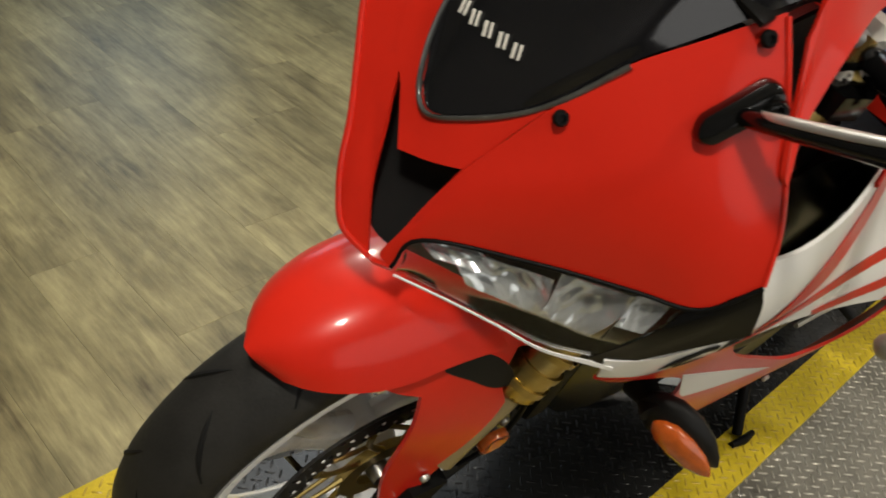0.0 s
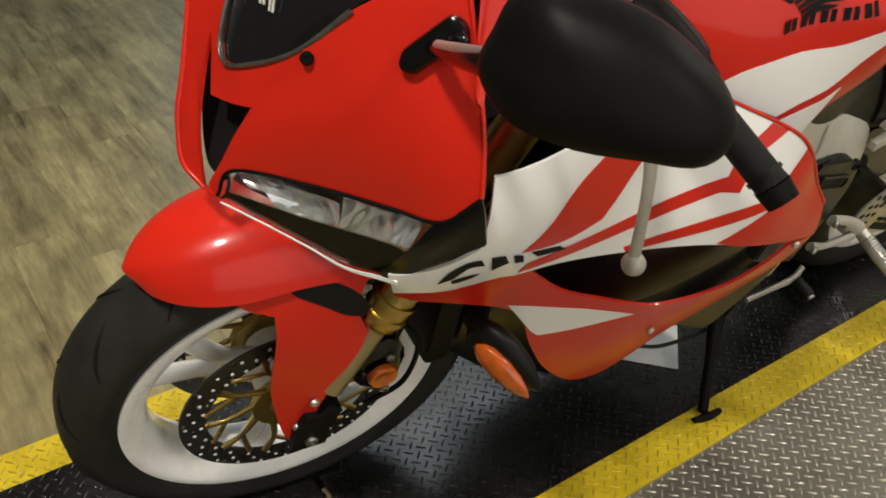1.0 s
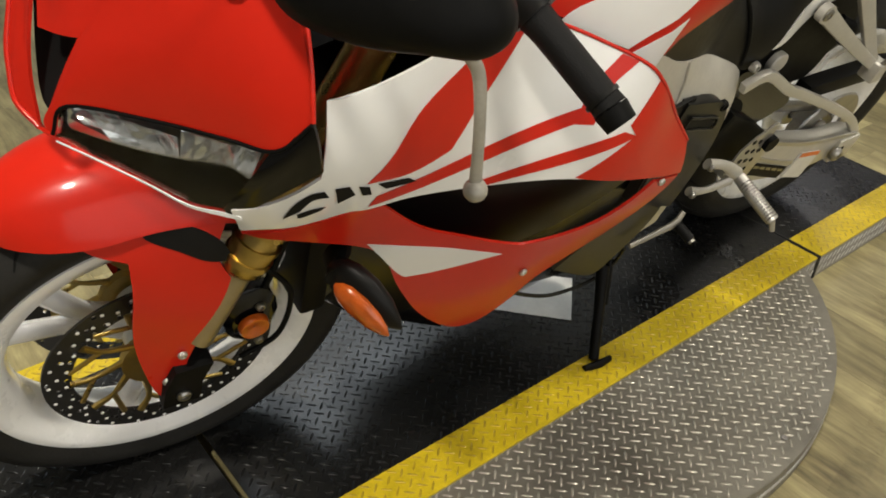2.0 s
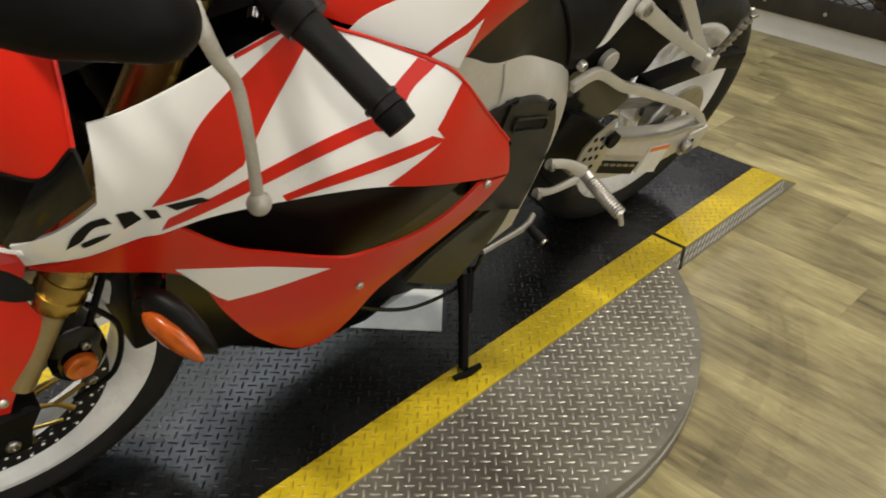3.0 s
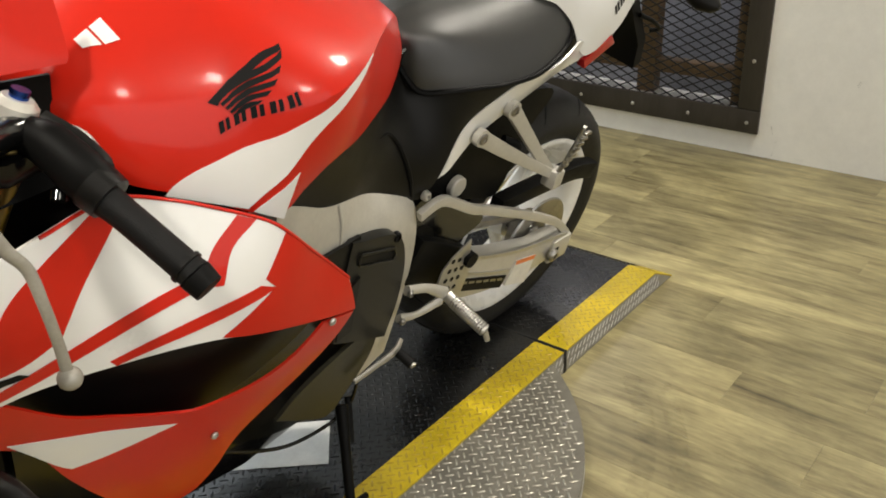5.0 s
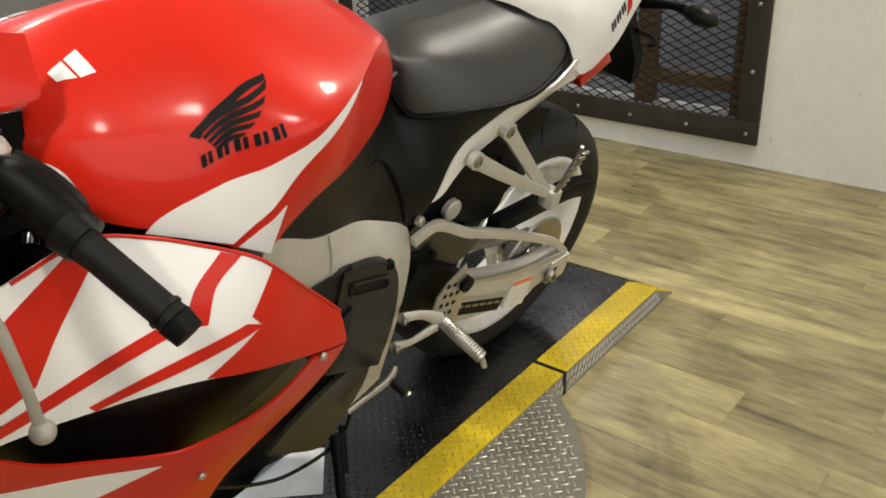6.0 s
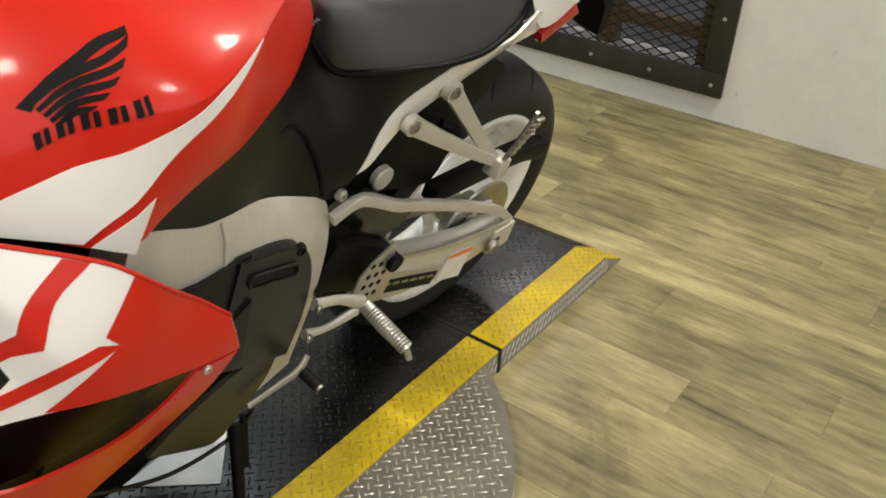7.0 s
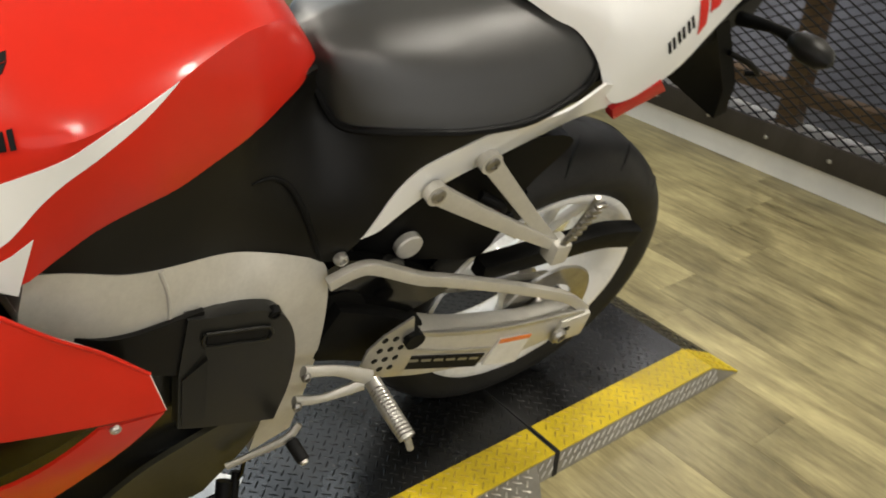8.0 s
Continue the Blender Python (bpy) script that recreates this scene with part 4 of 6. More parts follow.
def tank_ring(x):
    yl, zl, ys, zs, zt = tank_at(x)
    half_ring = [(tank_depth(x, z), z) for z in np.linspace(zl, zs, 10)]
    for k in range(1, 15):
        f = math.sin(math.pi / 2 * k / 14)
        half_ring.append((-ys * max(1 - f ** CROWN, 0) ** (1 / CROWN), zs + (zt - zs) * f))
    return [(x, y, z) for y, z in half_ring] + [(x, -y, z) for y, z in half_ring[-2::-1]]


tank = part("fuel_tank", loft_bm([tank_ring(p.x) for p in TLOW], closed=True), "red", bike, "gloss red fuel tank with white graphics")

for s in (1, -1):
    decal("white_flash", [(.406, .845, 1), (.418, .859), (.44, .870), (.48, .882), (.522, .897), (.56, .917), (.589, .931), (.62, .946), (.66, .956), (.692, .961, 1), (.655, .944), (.62, .929), (.592, .912), (.57, .890), (.553, .868), (.540, .852), (.52, .833), (.497, .811, 1)], tank_depth, "white", "white painted flash on the tank", side=s, off=-.0016)
    decal("white_flash", [(.503, .806, 1), (.559, .851, 1), (.541, .787, 1)], tank_depth, "white", "white painted flash on the tank", side=s, off=-.0016)
    # a folded wing of five feathers over a row of plain upright bars
    decal("wing_edge", [(.470, .938, 1), (.484, .946), (.514, .963), (.541, .978), (.570, .9845, 1), (.568, .981, 1), (.541, .973), (.514, .957), (.488, .941), (.480, .934, 1)], tank_depth, "ink", "black wing shape on the tank", side=s, off=-.0022)
    for k in range(5):
        f = k / 4
        xa, za = .480 + .014 * f, .940 - .016 * f
        xb, zb = .5685 - .044 * f, .981 - .040 * f
        decal("wing_feather", [(xa, za, 1), ((xa + xb) / 2 - .002, (za + zb) / 2 + .0025), (xb, zb, 1), (xb - .0062, zb - .0054, 1), ((xa + xb) / 2 - .001, (za + zb) / 2 - .0016), (xa + .0014, za - .0026, 1)], tank_depth, "ink", "black wing shape on the tank", side=s, off=-.0022)
    for k in range(10):
        # the first of each pair is the broader stroke
        x0, z0, wide = .4755 + (k // 2) * .0175 + (k % 2) * .0082, .9055 + (k // 2) * .0073 + (k % 2) * .0034, .0058 if k % 2 == 0 else .0042
        decal("letter_bar", [(x0, z0, 1), (x0 + .0005, z0 + .0120, 1), (x0 + wide + .0005, z0 + .0120 + wide * .42, 1), (x0 + wide, z0 + wide * .42, 1)], tank_depth, "ink", "black letter stroke on the tank", side=s, off=-.0022)


def tank_top(x, y):
    yl, zl, ys, zs, zt = tank_at(x)
    return zs + (zt - zs) * max(1 - min(abs(y) / ys, 1) ** CROWN, 0) ** (1 / CROWN)


for side in (1, -1):
    for quad in ([(.371, .058, 1), (.388, .054, 1), (.393, .075, 1), (.374, .070, 1)], [(.391, .053, 1), (.407, .048, 1), (.413, .076, 1), (.396, .076, 1)]):
        # built lying flat over the tank, then turned up into place
        part("tank_stripe", sheet_bm(outline([(x, y * side, 1) for x, y, c in quad]), lambda a, b: -(tank_top(a, b) + .0015), .0006, .012), "white", bike, "white stripe on the tank top", at=pose(0, 0, 0, -90, 0, 0))

# ---- seat, side covers, tail
COVER = thin_plate([(.573, .776, -.187), (.634, .743, -.178), (.704, .719, -.163), (.751, .699, -.144), (.803, .673, -.131), (.854, .647, -.129), (.887, .626, -.130), (.62, .84, -.192), (.70, .835, -.164), (.78, .845, -.128),
                    (.85, .85, -.078), (.905, .81, -.056), (.951, .803, -.104), (1.03, .80, -.130), (1.12, .80, -.139), (.844, .744, -.112), (.948, .671, -.137), (.998, .725, -.123), (1.06, .762, -.127), (1.042, .682, -.114),
                    (1.12, .712, -.112), (1.198, .743, -.115), (1.25, .767, -.120), (1.313, .777, -.127), (1.30, .85, -.130), (1.20, .80, -.144)])
SCOV = [(.545, .80, 1), (.573, .774), (.603, .758), (.634, .741), (.662, .730), (.704, .717), (.751, .697), (.803, .671), (.854, .645), (.887, .624), (.912, .622), (.936, .654, 1), (.948, .673), (.971, .701), (.998, .727), (1.019, .744), (1.06, .764), (1.093, .781), (1.128, .793), (1.165, .802, 1),
        (1.136, .800), (1.06, .799), (1.0, .802), (.951, .799), (.915, .795), (.902, .815), (.888, .848), (.884, .868, 1), (.85, .862), (.78, .858), (.70, .853), (.62, .848)]
both("side_cover", lambda s: sheet_bm(outline(SCOV), COVER, 0.005, side=s), "black_satin", "satin black side cover under the seat")
for s in (1, -1):
    part("cover_crease", tube_bm([(x, s * (COVER(x, z) - .001), z) for x, z in ((.790, .775), (.820, .765), (.842, .746), (.858, .715), (.872, .675), (.884, .636))], [.001, .003, .0042, .0045, .004, .003]), "black_matt", bike)
STRIPT = [(.936, .656, 1), (.948, .671), (.971, .699), (.998, .725), (1.019, .742), (1.06, .762), (1.093, .779), (1.128, .791), (1.17, .802), (1.21, .811), (1.245, .822), (1.268, .832, 1), (1.30, .820, 1), (1.312, .788, 1), (1.248, .766), (1.198, .742), (1.147, .721), (1.093, .702), (1.042, .682), (.988, .668), (.963, .660)]
both("tail_panel", lambda s: sheet_bm(outline(STRIPT), lambda x, z: COVER(x, z) - .001, 0.004, side=s), "white", "gloss white tail panel")


# stations: x, half width and height of the lower edge, of the soft shoulder, height of the crown
SEAT = [(.884, .034, .848, .026, .866, .876), (.896, .050, .826, .040, .868, .884), (.912, .082, .798, .060, .872, .892), (.951, .112, .803, .080, .876, .901), (1.0, .130, .805, .092, .872, .905), (1.06, .141, .802, .100, .868, .907),
        (1.136, .145, .803, .104, .868, .912), (1.188, .139, .812, .102, .874, .918), (1.235, .128, .824, .094, .884, .920), (1.258, .118, .842, .082, .890, .916), (1.268, .095, .868, .060, .896, .908)]
SLOW = catmull([(a, b, c) for a, b, c, d, e, f in SEAT], False, 4)
SHIGH = catmull([(d, e, f) for a, b, c, d, e, f in SEAT], False, 4)


def seat_ring(p, q):
    """A flat sloping side, a soft shoulder and a gently crowned top."""
    near = catmull([(0, -p.y, p.z), (0, -(p.y * .62 + q.x * .38) - .003, p.z * .62 + q.y * .38), (0, -q.x, q.y), (0, -q.x * .55, q.y * .3 + q.z * .7), (0, 0, q.z)], False, 5)
    near = [(0, -p.y + .012, p.z - .006)] + [tuple(v) for v in near]
    return [(p.x, y, z) for a, y, z in near] + [(p.x, -y, z) for a, y, z in near[-2::-1]]


seat = part("seat", loft_bm([seat_ring(p, q) for p, q in zip(SLOW, SHIGH)]), "seat", bike, "black vinyl rider seat")
part("seat_piping", tube_bm([(p.x, -p.y - .001, p.z - .001) for p in SLOW], .0052, 8, 1), "black_matt", seat, "black piping round the seat")
TAIL = [(1.150, .925, .915, .018), (1.170, .938, .912, .050), (1.200, .948, .898, .076), (1.225, .953, .890, .092), (1.248, .957, .868, .110), (1.262, .960, .846, .121), (1.285, .966, .803, .133), (1.310, .972, .797, .138), (1.36, .985, .813, .137), (1.41, 1.002, .836, .130), (1.46, 1.015, .876, .118), (1.56, 1.030, .945, .092), (1.64, 1.030, .975, .064), (1.69, 1.020, .995, .036)]
sp = catmull([(a, b, c) for a, b, c, d in TAIL], False, 3)
sw = [p.x for p in catmull([(d, 0, 0) for a, b, c, d in TAIL], False, 3)]


def arch(x, top, low, w, n=25):
    """The tail's section: steep sides that roll over into a crowned top, open below."""
    ring = []
    for k in range(n):
        a = math.pi * k / (n - 1)
        c, s_ = math.cos(a), max(math.sin(a), 0)
        ring.append((x, -w * math.copysign(abs(c) ** .62, c), low + (top - low) * s_ ** .80))
    return ring


def tail_depth(x, z):
    top, low, w = (float(np.interp(x, [p.x for p in sp], v)) for v in ([p.y for p in sp], [p.z for p in sp], sw))
    q = min(max((z - low) / (top - low), 0.0), 0.98) ** (1 / .80)
    return -w * math.sqrt(1 - q * q) ** .62


bm = loft_bm([arch(p.x, p.y, p.z, w) for p, w in zip(sp, sw)], closed=False, caps=False)
bmesh.ops.recalc_face_normals(bm, faces=bm.faces)
if sum(f.normal.z for f in bm.faces) < 0:
    bmesh.ops.reverse_faces(bm, faces=bm.faces)
bmesh.ops.solidify(bm, geom=bm.faces[:], thickness=.004)
part("tail_cowl", bm, "white", bike, "gloss white tail cowl")

# ---- wheels
def wheel(name, parent, half, tyre_r, rim_half, at, front):
    w = part(name, lathe_bm([(-rim_half, .216), (-rim_half - .002, .222), (-rim_half - .001, .229), (-rim_half + .006, .230), (-rim_half + .012, .222), (-rim_half * .5, .205), (0, .198),
                             (rim_half * .5, .205), (rim_half - .012, .222), (rim_half - .006, .230), (rim_half + .001, .229), (rim_half + .002, .222), (rim_half, .216),
                             (rim_half * .75, .196), (rim_half * .35, .186), (0, .184), (-rim_half * .35, .186), (-rim_half * .75, .196)], 96, True), "rim", parent, "white painted alloy wheel", at=at)
    prof = []
    depth = tyre_r - .226
    for k in range(21):
        # the side wall leaves the rim's edge and bulges before it turns into the tread
        a = math.pi * (k / 20)
        rise = math.sin(a) ** .78
        width = rim_half - .002 + (half - rim_half + .002) * min(rise / .42, 1) ** .7
        prof.append((-width * math.copysign(abs(math.cos(a)) ** .8, math.cos(a)), .229 + (depth - .003) * rise))
    prof = [(-rim_half + .008, .222)] + prof + [(rim_half - .008, .222)]
    tyre = part("tyre", lathe_bm(prof, 96), "rubber", w, "black road tyre")
    # tread grooves as black tubes, the shade in the cuts put in their colour
    for k in range(14):
        a0 = 2 * math.pi * k / 14
        for sgn in (1, -1):
            pts = []
            for j in range(6):
                y = sgn * (half * (.18 + .13 * j))
                r = .229 + (depth - .003) * max(1 - (abs(y) / half) ** 2.5, 0) ** .39
                ang = a0 + j * .045 + (0.12 if sgn < 0 else 0)
                pts.append(((r - .0016) * math.cos(ang), y, (r - .0016) * math.sin(ang)))
            part("tread_groove", tube_bm(pts, [.0016, .0036, .0036, .0016], 6, 2), "ink", tyre)
    for k in range(3):
        a = 2 * math.pi * k / 3 + (.5 if front else .95)
        for d in (-.24, .24):
            c0, c1 = a + d * .55, a + d
            pts = [(.035 * math.cos(a + d), 0, .035 * math.sin(a + d)), (.11 * math.cos(c0), 0, .11 * math.sin(c0)), (.19 * math.cos(c1), 0, .19 * math.sin(c1))]
            part("spoke", tube_bm(pts, [.024, .015, .017], 10, 5, .75), "rim", w)
    part("hub", lathe_bm([(-.045, .02), (-.045, .036), (-.03, .042), (.03, .042), (.045, .036), (.045, .02)], 32, True), "rim", w)
    part("axle", lathe_bm([(-.075, .0005), (-.075, .013), (-.06, .015), (.06, .015), (.075, .013), (.075, .0005)], 24), "steel", w)
    return w


def disc_bm(r0, r1, y, thick, n=40, rows=3, hole=.004):
    bm = bmesh.new()

    def P(a, r):
        return bm.verts.new((r * math.cos(a), y, r * math.sin(a)))
    dr = (r1 - r0) / rows
    for i in range(n):
        for j in range(rows):
            a0, a1 = 2 * math.pi * i / n, 2 * math.pi * (i + 1) / n
            ra, rb = r0 + j * dr, r0 + (j + 1) * dr
            am, rm = (a0 + a1) / 2, (ra + rb) / 2
            o = [P(a0, ra), P(am, ra), P(a1, ra), P(a1, rm), P(a1, rb), P(am, rb), P(a0, rb), P(a0, rm)]
            if (i * rows + j * 2) % 3 == 0 or (i + j) % 3 == 0:
                c = Vector((rm * math.cos(am), y, rm * math.sin(am)))
                q = [bm.verts.new(c + (v.co - c).normalized() * hole) for v in o]
                for k in range(8):
                    bm.faces.new((o[k], o[(k + 1) % 8], q[(k + 1) % 8], q[k]))
            else:
                bm.faces.new(o)
    bmesh.ops.remove_doubles(bm, verts=bm.verts, dist=1e-5)
    bmesh.ops.recalc_face_normals(bm, faces=bm.faces)
    bmesh.ops.solidify(bm, geom=bm.faces[:], thickness=thick)
    return bm


fw = wheel("front_wheel", bike_fork, .060, RF, .048, pose(0, 0, RF), True)
for s in (-1, 1):
    d = part("brake_disc", disc_bm(.118, .155, s * .062, .004), "disc", fw, "drilled steel brake disc")
    bm = bmesh.new()
    for k in range(72):
        a, r = 2 * math.pi * (k // 3) / 24 + (k % 3) * .11, .126 + (k % 3) * .0105
        ring = [[bm.verts.new((r * math.cos(a) + .0027 * math.cos(b) * q, s * (.0642 + h), r * math.sin(a) + .0027 * math.sin(b) * q)) for b in np.linspace(0, 2 * math.pi, 8, endpoint=False)] for q, h in ((1, 0), (1, .0006))]
        bm.faces.new(ring[1])
        for n_ in range(8):
            bm.faces.new((ring[0][n_], ring[0][(n_ + 1) % 8], ring[1][(n_ + 1) % 8], ring[1][n_]))
    part("drilled_hole_field", bm, "rim", d, "bright drilled holes", smooth=False)
    for k in range(10):
        a = 2 * math.pi * k / 10
        part("disc_carrier", tube_bm([(.048 * math.cos(a - .25), s * .058, .048 * math.sin(a - .25)), (.09 * math.cos(a + .05), s * .060, .09 * math.sin(a + .05)), (.122 * math.cos(a), s * .062, .122 * math.sin(a))], [.0065, .0042, .0065], 8, 4, .6), "gold", fw, "gold disc carrier arm")
        part("disc_carrier", tube_bm([(.09 * math.cos(a + .05), s * .060, .09 * math.sin(a + .05)), (.122 * math.cos(a + .63 - .2), s * .062, .122 * math.sin(a + .63 - .2))], .0042, 8, 4, .6), "gold", fw, "gold disc carrier arm")
    part("disc_hub", lathe_bm([(s * .05, .03), (s * .05, .055), (s * .062, .055), (s * .062, .03)], 40, True), "gold", fw, "gold disc hub")
rw = wheel("rear_wheel", bike, .090, RR, .072, pose(BASE, 0, RR), False)

# ---- cowl sweeping back over the bars, dark inner panels
for s in (False, True):
    part("cowl_extension", patch_bm([[(.094, -.182, .915), (.112, -.158, .950), (.150, -.138, .992), (.21, -.118, 1.003), (.28, -.108, .999), (.34, -.102, .993)],
                                     [(.090, -.172, .93), (.108, -.145, .965), (.150, -.126, 1.006), (.21, -.110, 1.016), (.28, -.101, 1.012), (.345, -.096, 1.003)],
                                     [(.108, -.122, 1.000), (.125, -.108, 1.030), (.16, -.094, 1.055), (.22, -.080, 1.064), (.29, -.070, 1.058), (.35, -.066, 1.042)]], mirror=s, far=.95), "red", bike, "red cowl edge running back to the tank")
    part("inner_panel", patch_bm([[(.10, -.15, .86), (.20, -.14, .87), (.34, -.12, .87)], [(.10, -.12, .93), (.20, -.10, .93), (.33, -.09, .93)], [(.12, -.10, .99), (.20, -.09, .985), (.33, -.085, .975)]], mirror=s), "black_matt", bike, "black inner panel behind the bars")
part("instrument_hood", patch_bm([[(.08, -.10, 1.0), (.07, 0, 1.01), (.08, .10, 1.0)], [(.16, -.09, 1.0), (.15, 0, 1.03), (.16, .09, 1.0)], [(.24, -.08, .97), (.24, 0, .98), (.24, .08, .97)]]), "black_matt", bike, "black instrument hood")
# black block added to keep the gap behind the bars dark
part("airbox", box_bm(.285, .46, -.10, .12, .66, .80, .02), "black_matt", bike, "black block added under the tank to hide a lit gap")
part("radiator", box_bm(.17, .21, -.115, .115, .36, .68, .01), "black_matt", bike, "dark radiator behind the front wheel")
part("engine", loft_bm([[(x, w * a, z + h * b) for a, b in ((-1, -.7), (-.8, -1), (.8, -1), (1, -.7), (1, .7), (.8, 1), (-.8, 1), (-1, .7))]
                              for x, w, z, h in ((.22, .11, .50, .16), (.30, .13, .48, .22), (.45, .135, .48, .26), (.60, .13, .45, .25), (.72, .12, .44, .22), (.84, .10, .46, .17))]), "engine", bike, "dark engine block")
part("belly_pan", loft_bm([[(x, w * a, z + h * b) for a, b in ((-1, .2), (-.8, -1), (.8, -1), (1, .2), (.9, 1), (-.9, 1))]
                           for x, w, z, h in ((.33, .10, .26, .04), (.45, .14, .22, .06), (.60, .13, .20, .07), (.74, .11, .20, .07), (.80, .08, .22, .05))]), "black_gloss", bike, "gloss black belly pan")

# clutch and sprocket covers
ENGINE_PANEL = [(.600, .318, 1), (.648, .358), (.715, .392), (.815, .432, 1), (.800, .345), (.733, .250, 1), (.700, .250)]
CL = thin_plate([(.60, .50, -.17), (.70, .58, -.165), (.80, .58, -.165), (.82, .45, -.16), (.70, .36, -.15), (.58, .34, -.15), (.66, .62, -.165)])
part("engine_cover", sheet_bm(outline([(.655, .640, 1), (.730, .625, 1), (.815, .590, 1), (.832, .50), (.828, .40), (.81, .295, 1), (.799, .262), (.793, .215), (.75, .185), (.66, .195), (.58, .24), (.50, .30, 1), (.46, .42), (.55, .52), (.655, .60, 1)]), CL, .03), "engine", bike, "glossy dark engine side cover")
part("clutch_cover", sheet_bm(outline(ENGINE_PANEL), lambda x, z: -.176, .008), "engine_olive", bike, "satin engine cover tinted olive for the yellow it reflects")
part("cover_rim", tube_bm([(.505, -.158, .298), (.58, -.158, .238), (.66, -.158, .193), (.75, -.158, .183), (.793, -.160, .214), (.799, -.162, .262)], .0035), "engine", bike)
part("sprocket_cover", sheet_bm(outline([(.690, .560, 1), (.700, .658, 1), (.788, .632), (.823, .602), (.842, .54), (.842, .46), (.826, .385, 1), (.69, .455, 1)]), lambda x, z: -.190 + .08 * max(x - .72, 0), .02), "cover", bike, "black ribbed sprocket cover")
# shade inside the slot, laid on the cover as a black sheet
part("cover_slot", sheet_bm(outline([(.722, .625, 1), (.798, .596, 1), (.797, .580, 1), (.722, .609, 1)]), lambda x, z: -.1915 + .08 * max(x - .72, 0), .002), "ink", bike, "dark slot in the cover")
part("slot_lip", tube_bm([(.719, -.1925, .629), (.760, -.1890, .614), (.801, -.1860, .599), (.800, -.1860, .577), (.760, -.1890, .592), (.719, -.1925, .606), (.719, -.1925, .629)], .0022, 8, 2), "cover", bike)
part("cover_facet", sheet_bm(outline([(.694, .555, 1), (.722, .585, 1), (.722, .470, 1), (.694, .458, 1)]), lambda x, z: -.1925 - .10 * (x - .694), .006), "cover", bike)
part("cover_rib", tube_bm([(.705, .50, 0), (.77, .49, 0), (.835, .465, 0)], .003), "black_satin", bike, at=pose(0, -.188, 0, 90, 0, 3))

part("inner_cover", sheet_bm(outline([(.535, .728, 1), (.577, .690), (.619, .664), (.666, .658), (.720, .660, 1), (.725, .54, 1), (.66, .58), (.60, .62), (.55, .66)]), lambda x, z: -.192 + .10 * max(x - .64, 0), .006), "black_satin", bike, "black inner cover under the frame spar")

# ---- frame
FRAME = [(.550, .785, 1), (.573, .776), (.603, .761), (.634, .743), (.662, .732), (.704, .719), (.751, .699), (.803, .673), (.854, .647), (.887, .626), (.900, .605), (.900, .549), (.897, .466), (.890, .392), (.874, .290, 1), (.812, .262, 1), (.822, .332), (.836, .405), (.844, .479), (.838, .555), (.815, .605), (.771, .622), (.700, .632), (.640, .638), (.585, .672), (.54, .72)]
FD = thin_plate([(.573, .776, -.188), (.634, .743, -.180), (.704, .719, -.164), (.751, .699, -.146), (.803, .673, -.133), (.854, .647, -.131), (.899, .605, -.133), (.899, .549, -.147), (.895, .466, -.150), (.85, .28, -.15), (.60, .70, -.190), (.666, .672, -.181), (.755, .645, -.168), (.82, .60, -.160), (.842, .48, -.155), (.80, .650, -.152), (.86, .60, -.152)])
for s in (1, -1):
    fr = part("frame", sheet_bm(outline(FRAME), FD, .045, .03, side=s), "frame", bike, "cast aluminium frame spar")
part("frame_seam", tube_bm([(x, FD(x, z) - .0005, z) for x, z in ((.676, .727), (.683, .695), (.684, .66), (.680, .638))], .0025), "frame", bike)
for x, y, z, m in ((.806, -.176, .617, "black_matt"), (.912, -.136, .630, "silver")):
    part("frame_bolt", bolt_bm((x, y, z), (0, -1, 0), .0095, .010), m, bike, "frame bolt head")
part("frame_plug", tube_bm([(1.041, -.100, .579), (1.041, -.1105, .579), (1.041, -.1125, .579)], [.021, .021, .0185], 20, smooth=False), "frame", bike, "round aluminium plug on the pivot")

# ---- sub frame: dark area over the swing arm, shock, hugger
part("rear_inner_guard", sheet_bm(outline([(.93, .62), (1.0, .66), (1.07, .69), (1.20, .72), (1.30, .70), (1.24, .62), (1.20, .50), (1.10, .52), (1.0, .56)]), lambda x, z: -.095, .03), "black_matt", bike, "matt black inner guard")
part("rear_hugger", loft_bm([[(1.375 + (RR + .022) * math.cos(a), y, RR + (RR + .022 - .018 * abs(y / .1) ** 2) * math.sin(a)) for y in np.linspace(-.095, .095, 9)] + [(1.375 + (RR + .018) * math.cos(a), y, RR + (RR + .018 - .018 * abs(y / .1) ** 2) * math.sin(a)) for y in np.linspace(.093, -.093, 9)]
                             for a in np.linspace(radians(112), radians(178), 12)]), "black_gloss", bike, "gloss black rear hugger")
part("shock", tube_bm([(.93, -.03, .62), (.98, -.03, .36)], .035), "black_matt", bike)
part("swing_pivot", tube_bm([(.925, -.13, .50), (.925, .13, .50)], .05, 20), "black_matt", bike)

# ---- swing arm
def bar(name, pts, r, mat, flat=1.0, n=12, parent=None, label=""):
    return part(name, tube_bm(pts, r, n, 6, flat), mat, parent or bike, label)


def beam_bm(pts, h0, h1, y0, y1, bevel=.005):
    """A box beam along a line in (x, z); h0 and h1 are its half heights at the ends."""
    line = catmull([(x, z, 0) for x, z in pts], False, 6)
    up, dn = [], []
    for i, p in enumerate(line):
        d = (line[min(i + 1, len(line) - 1)] - line[max(i - 1, 0)]).normalized()
        h = h0 + (h1 - h0) * i / (len(line) - 1)
        n_ = Vector((-d.y, d.x, 0)) * h
        up.append((p + n_)[:2])
        dn.append((p - n_)[:2])
    return prism_bm(up + dn[::-1], y0, y1, bevel)


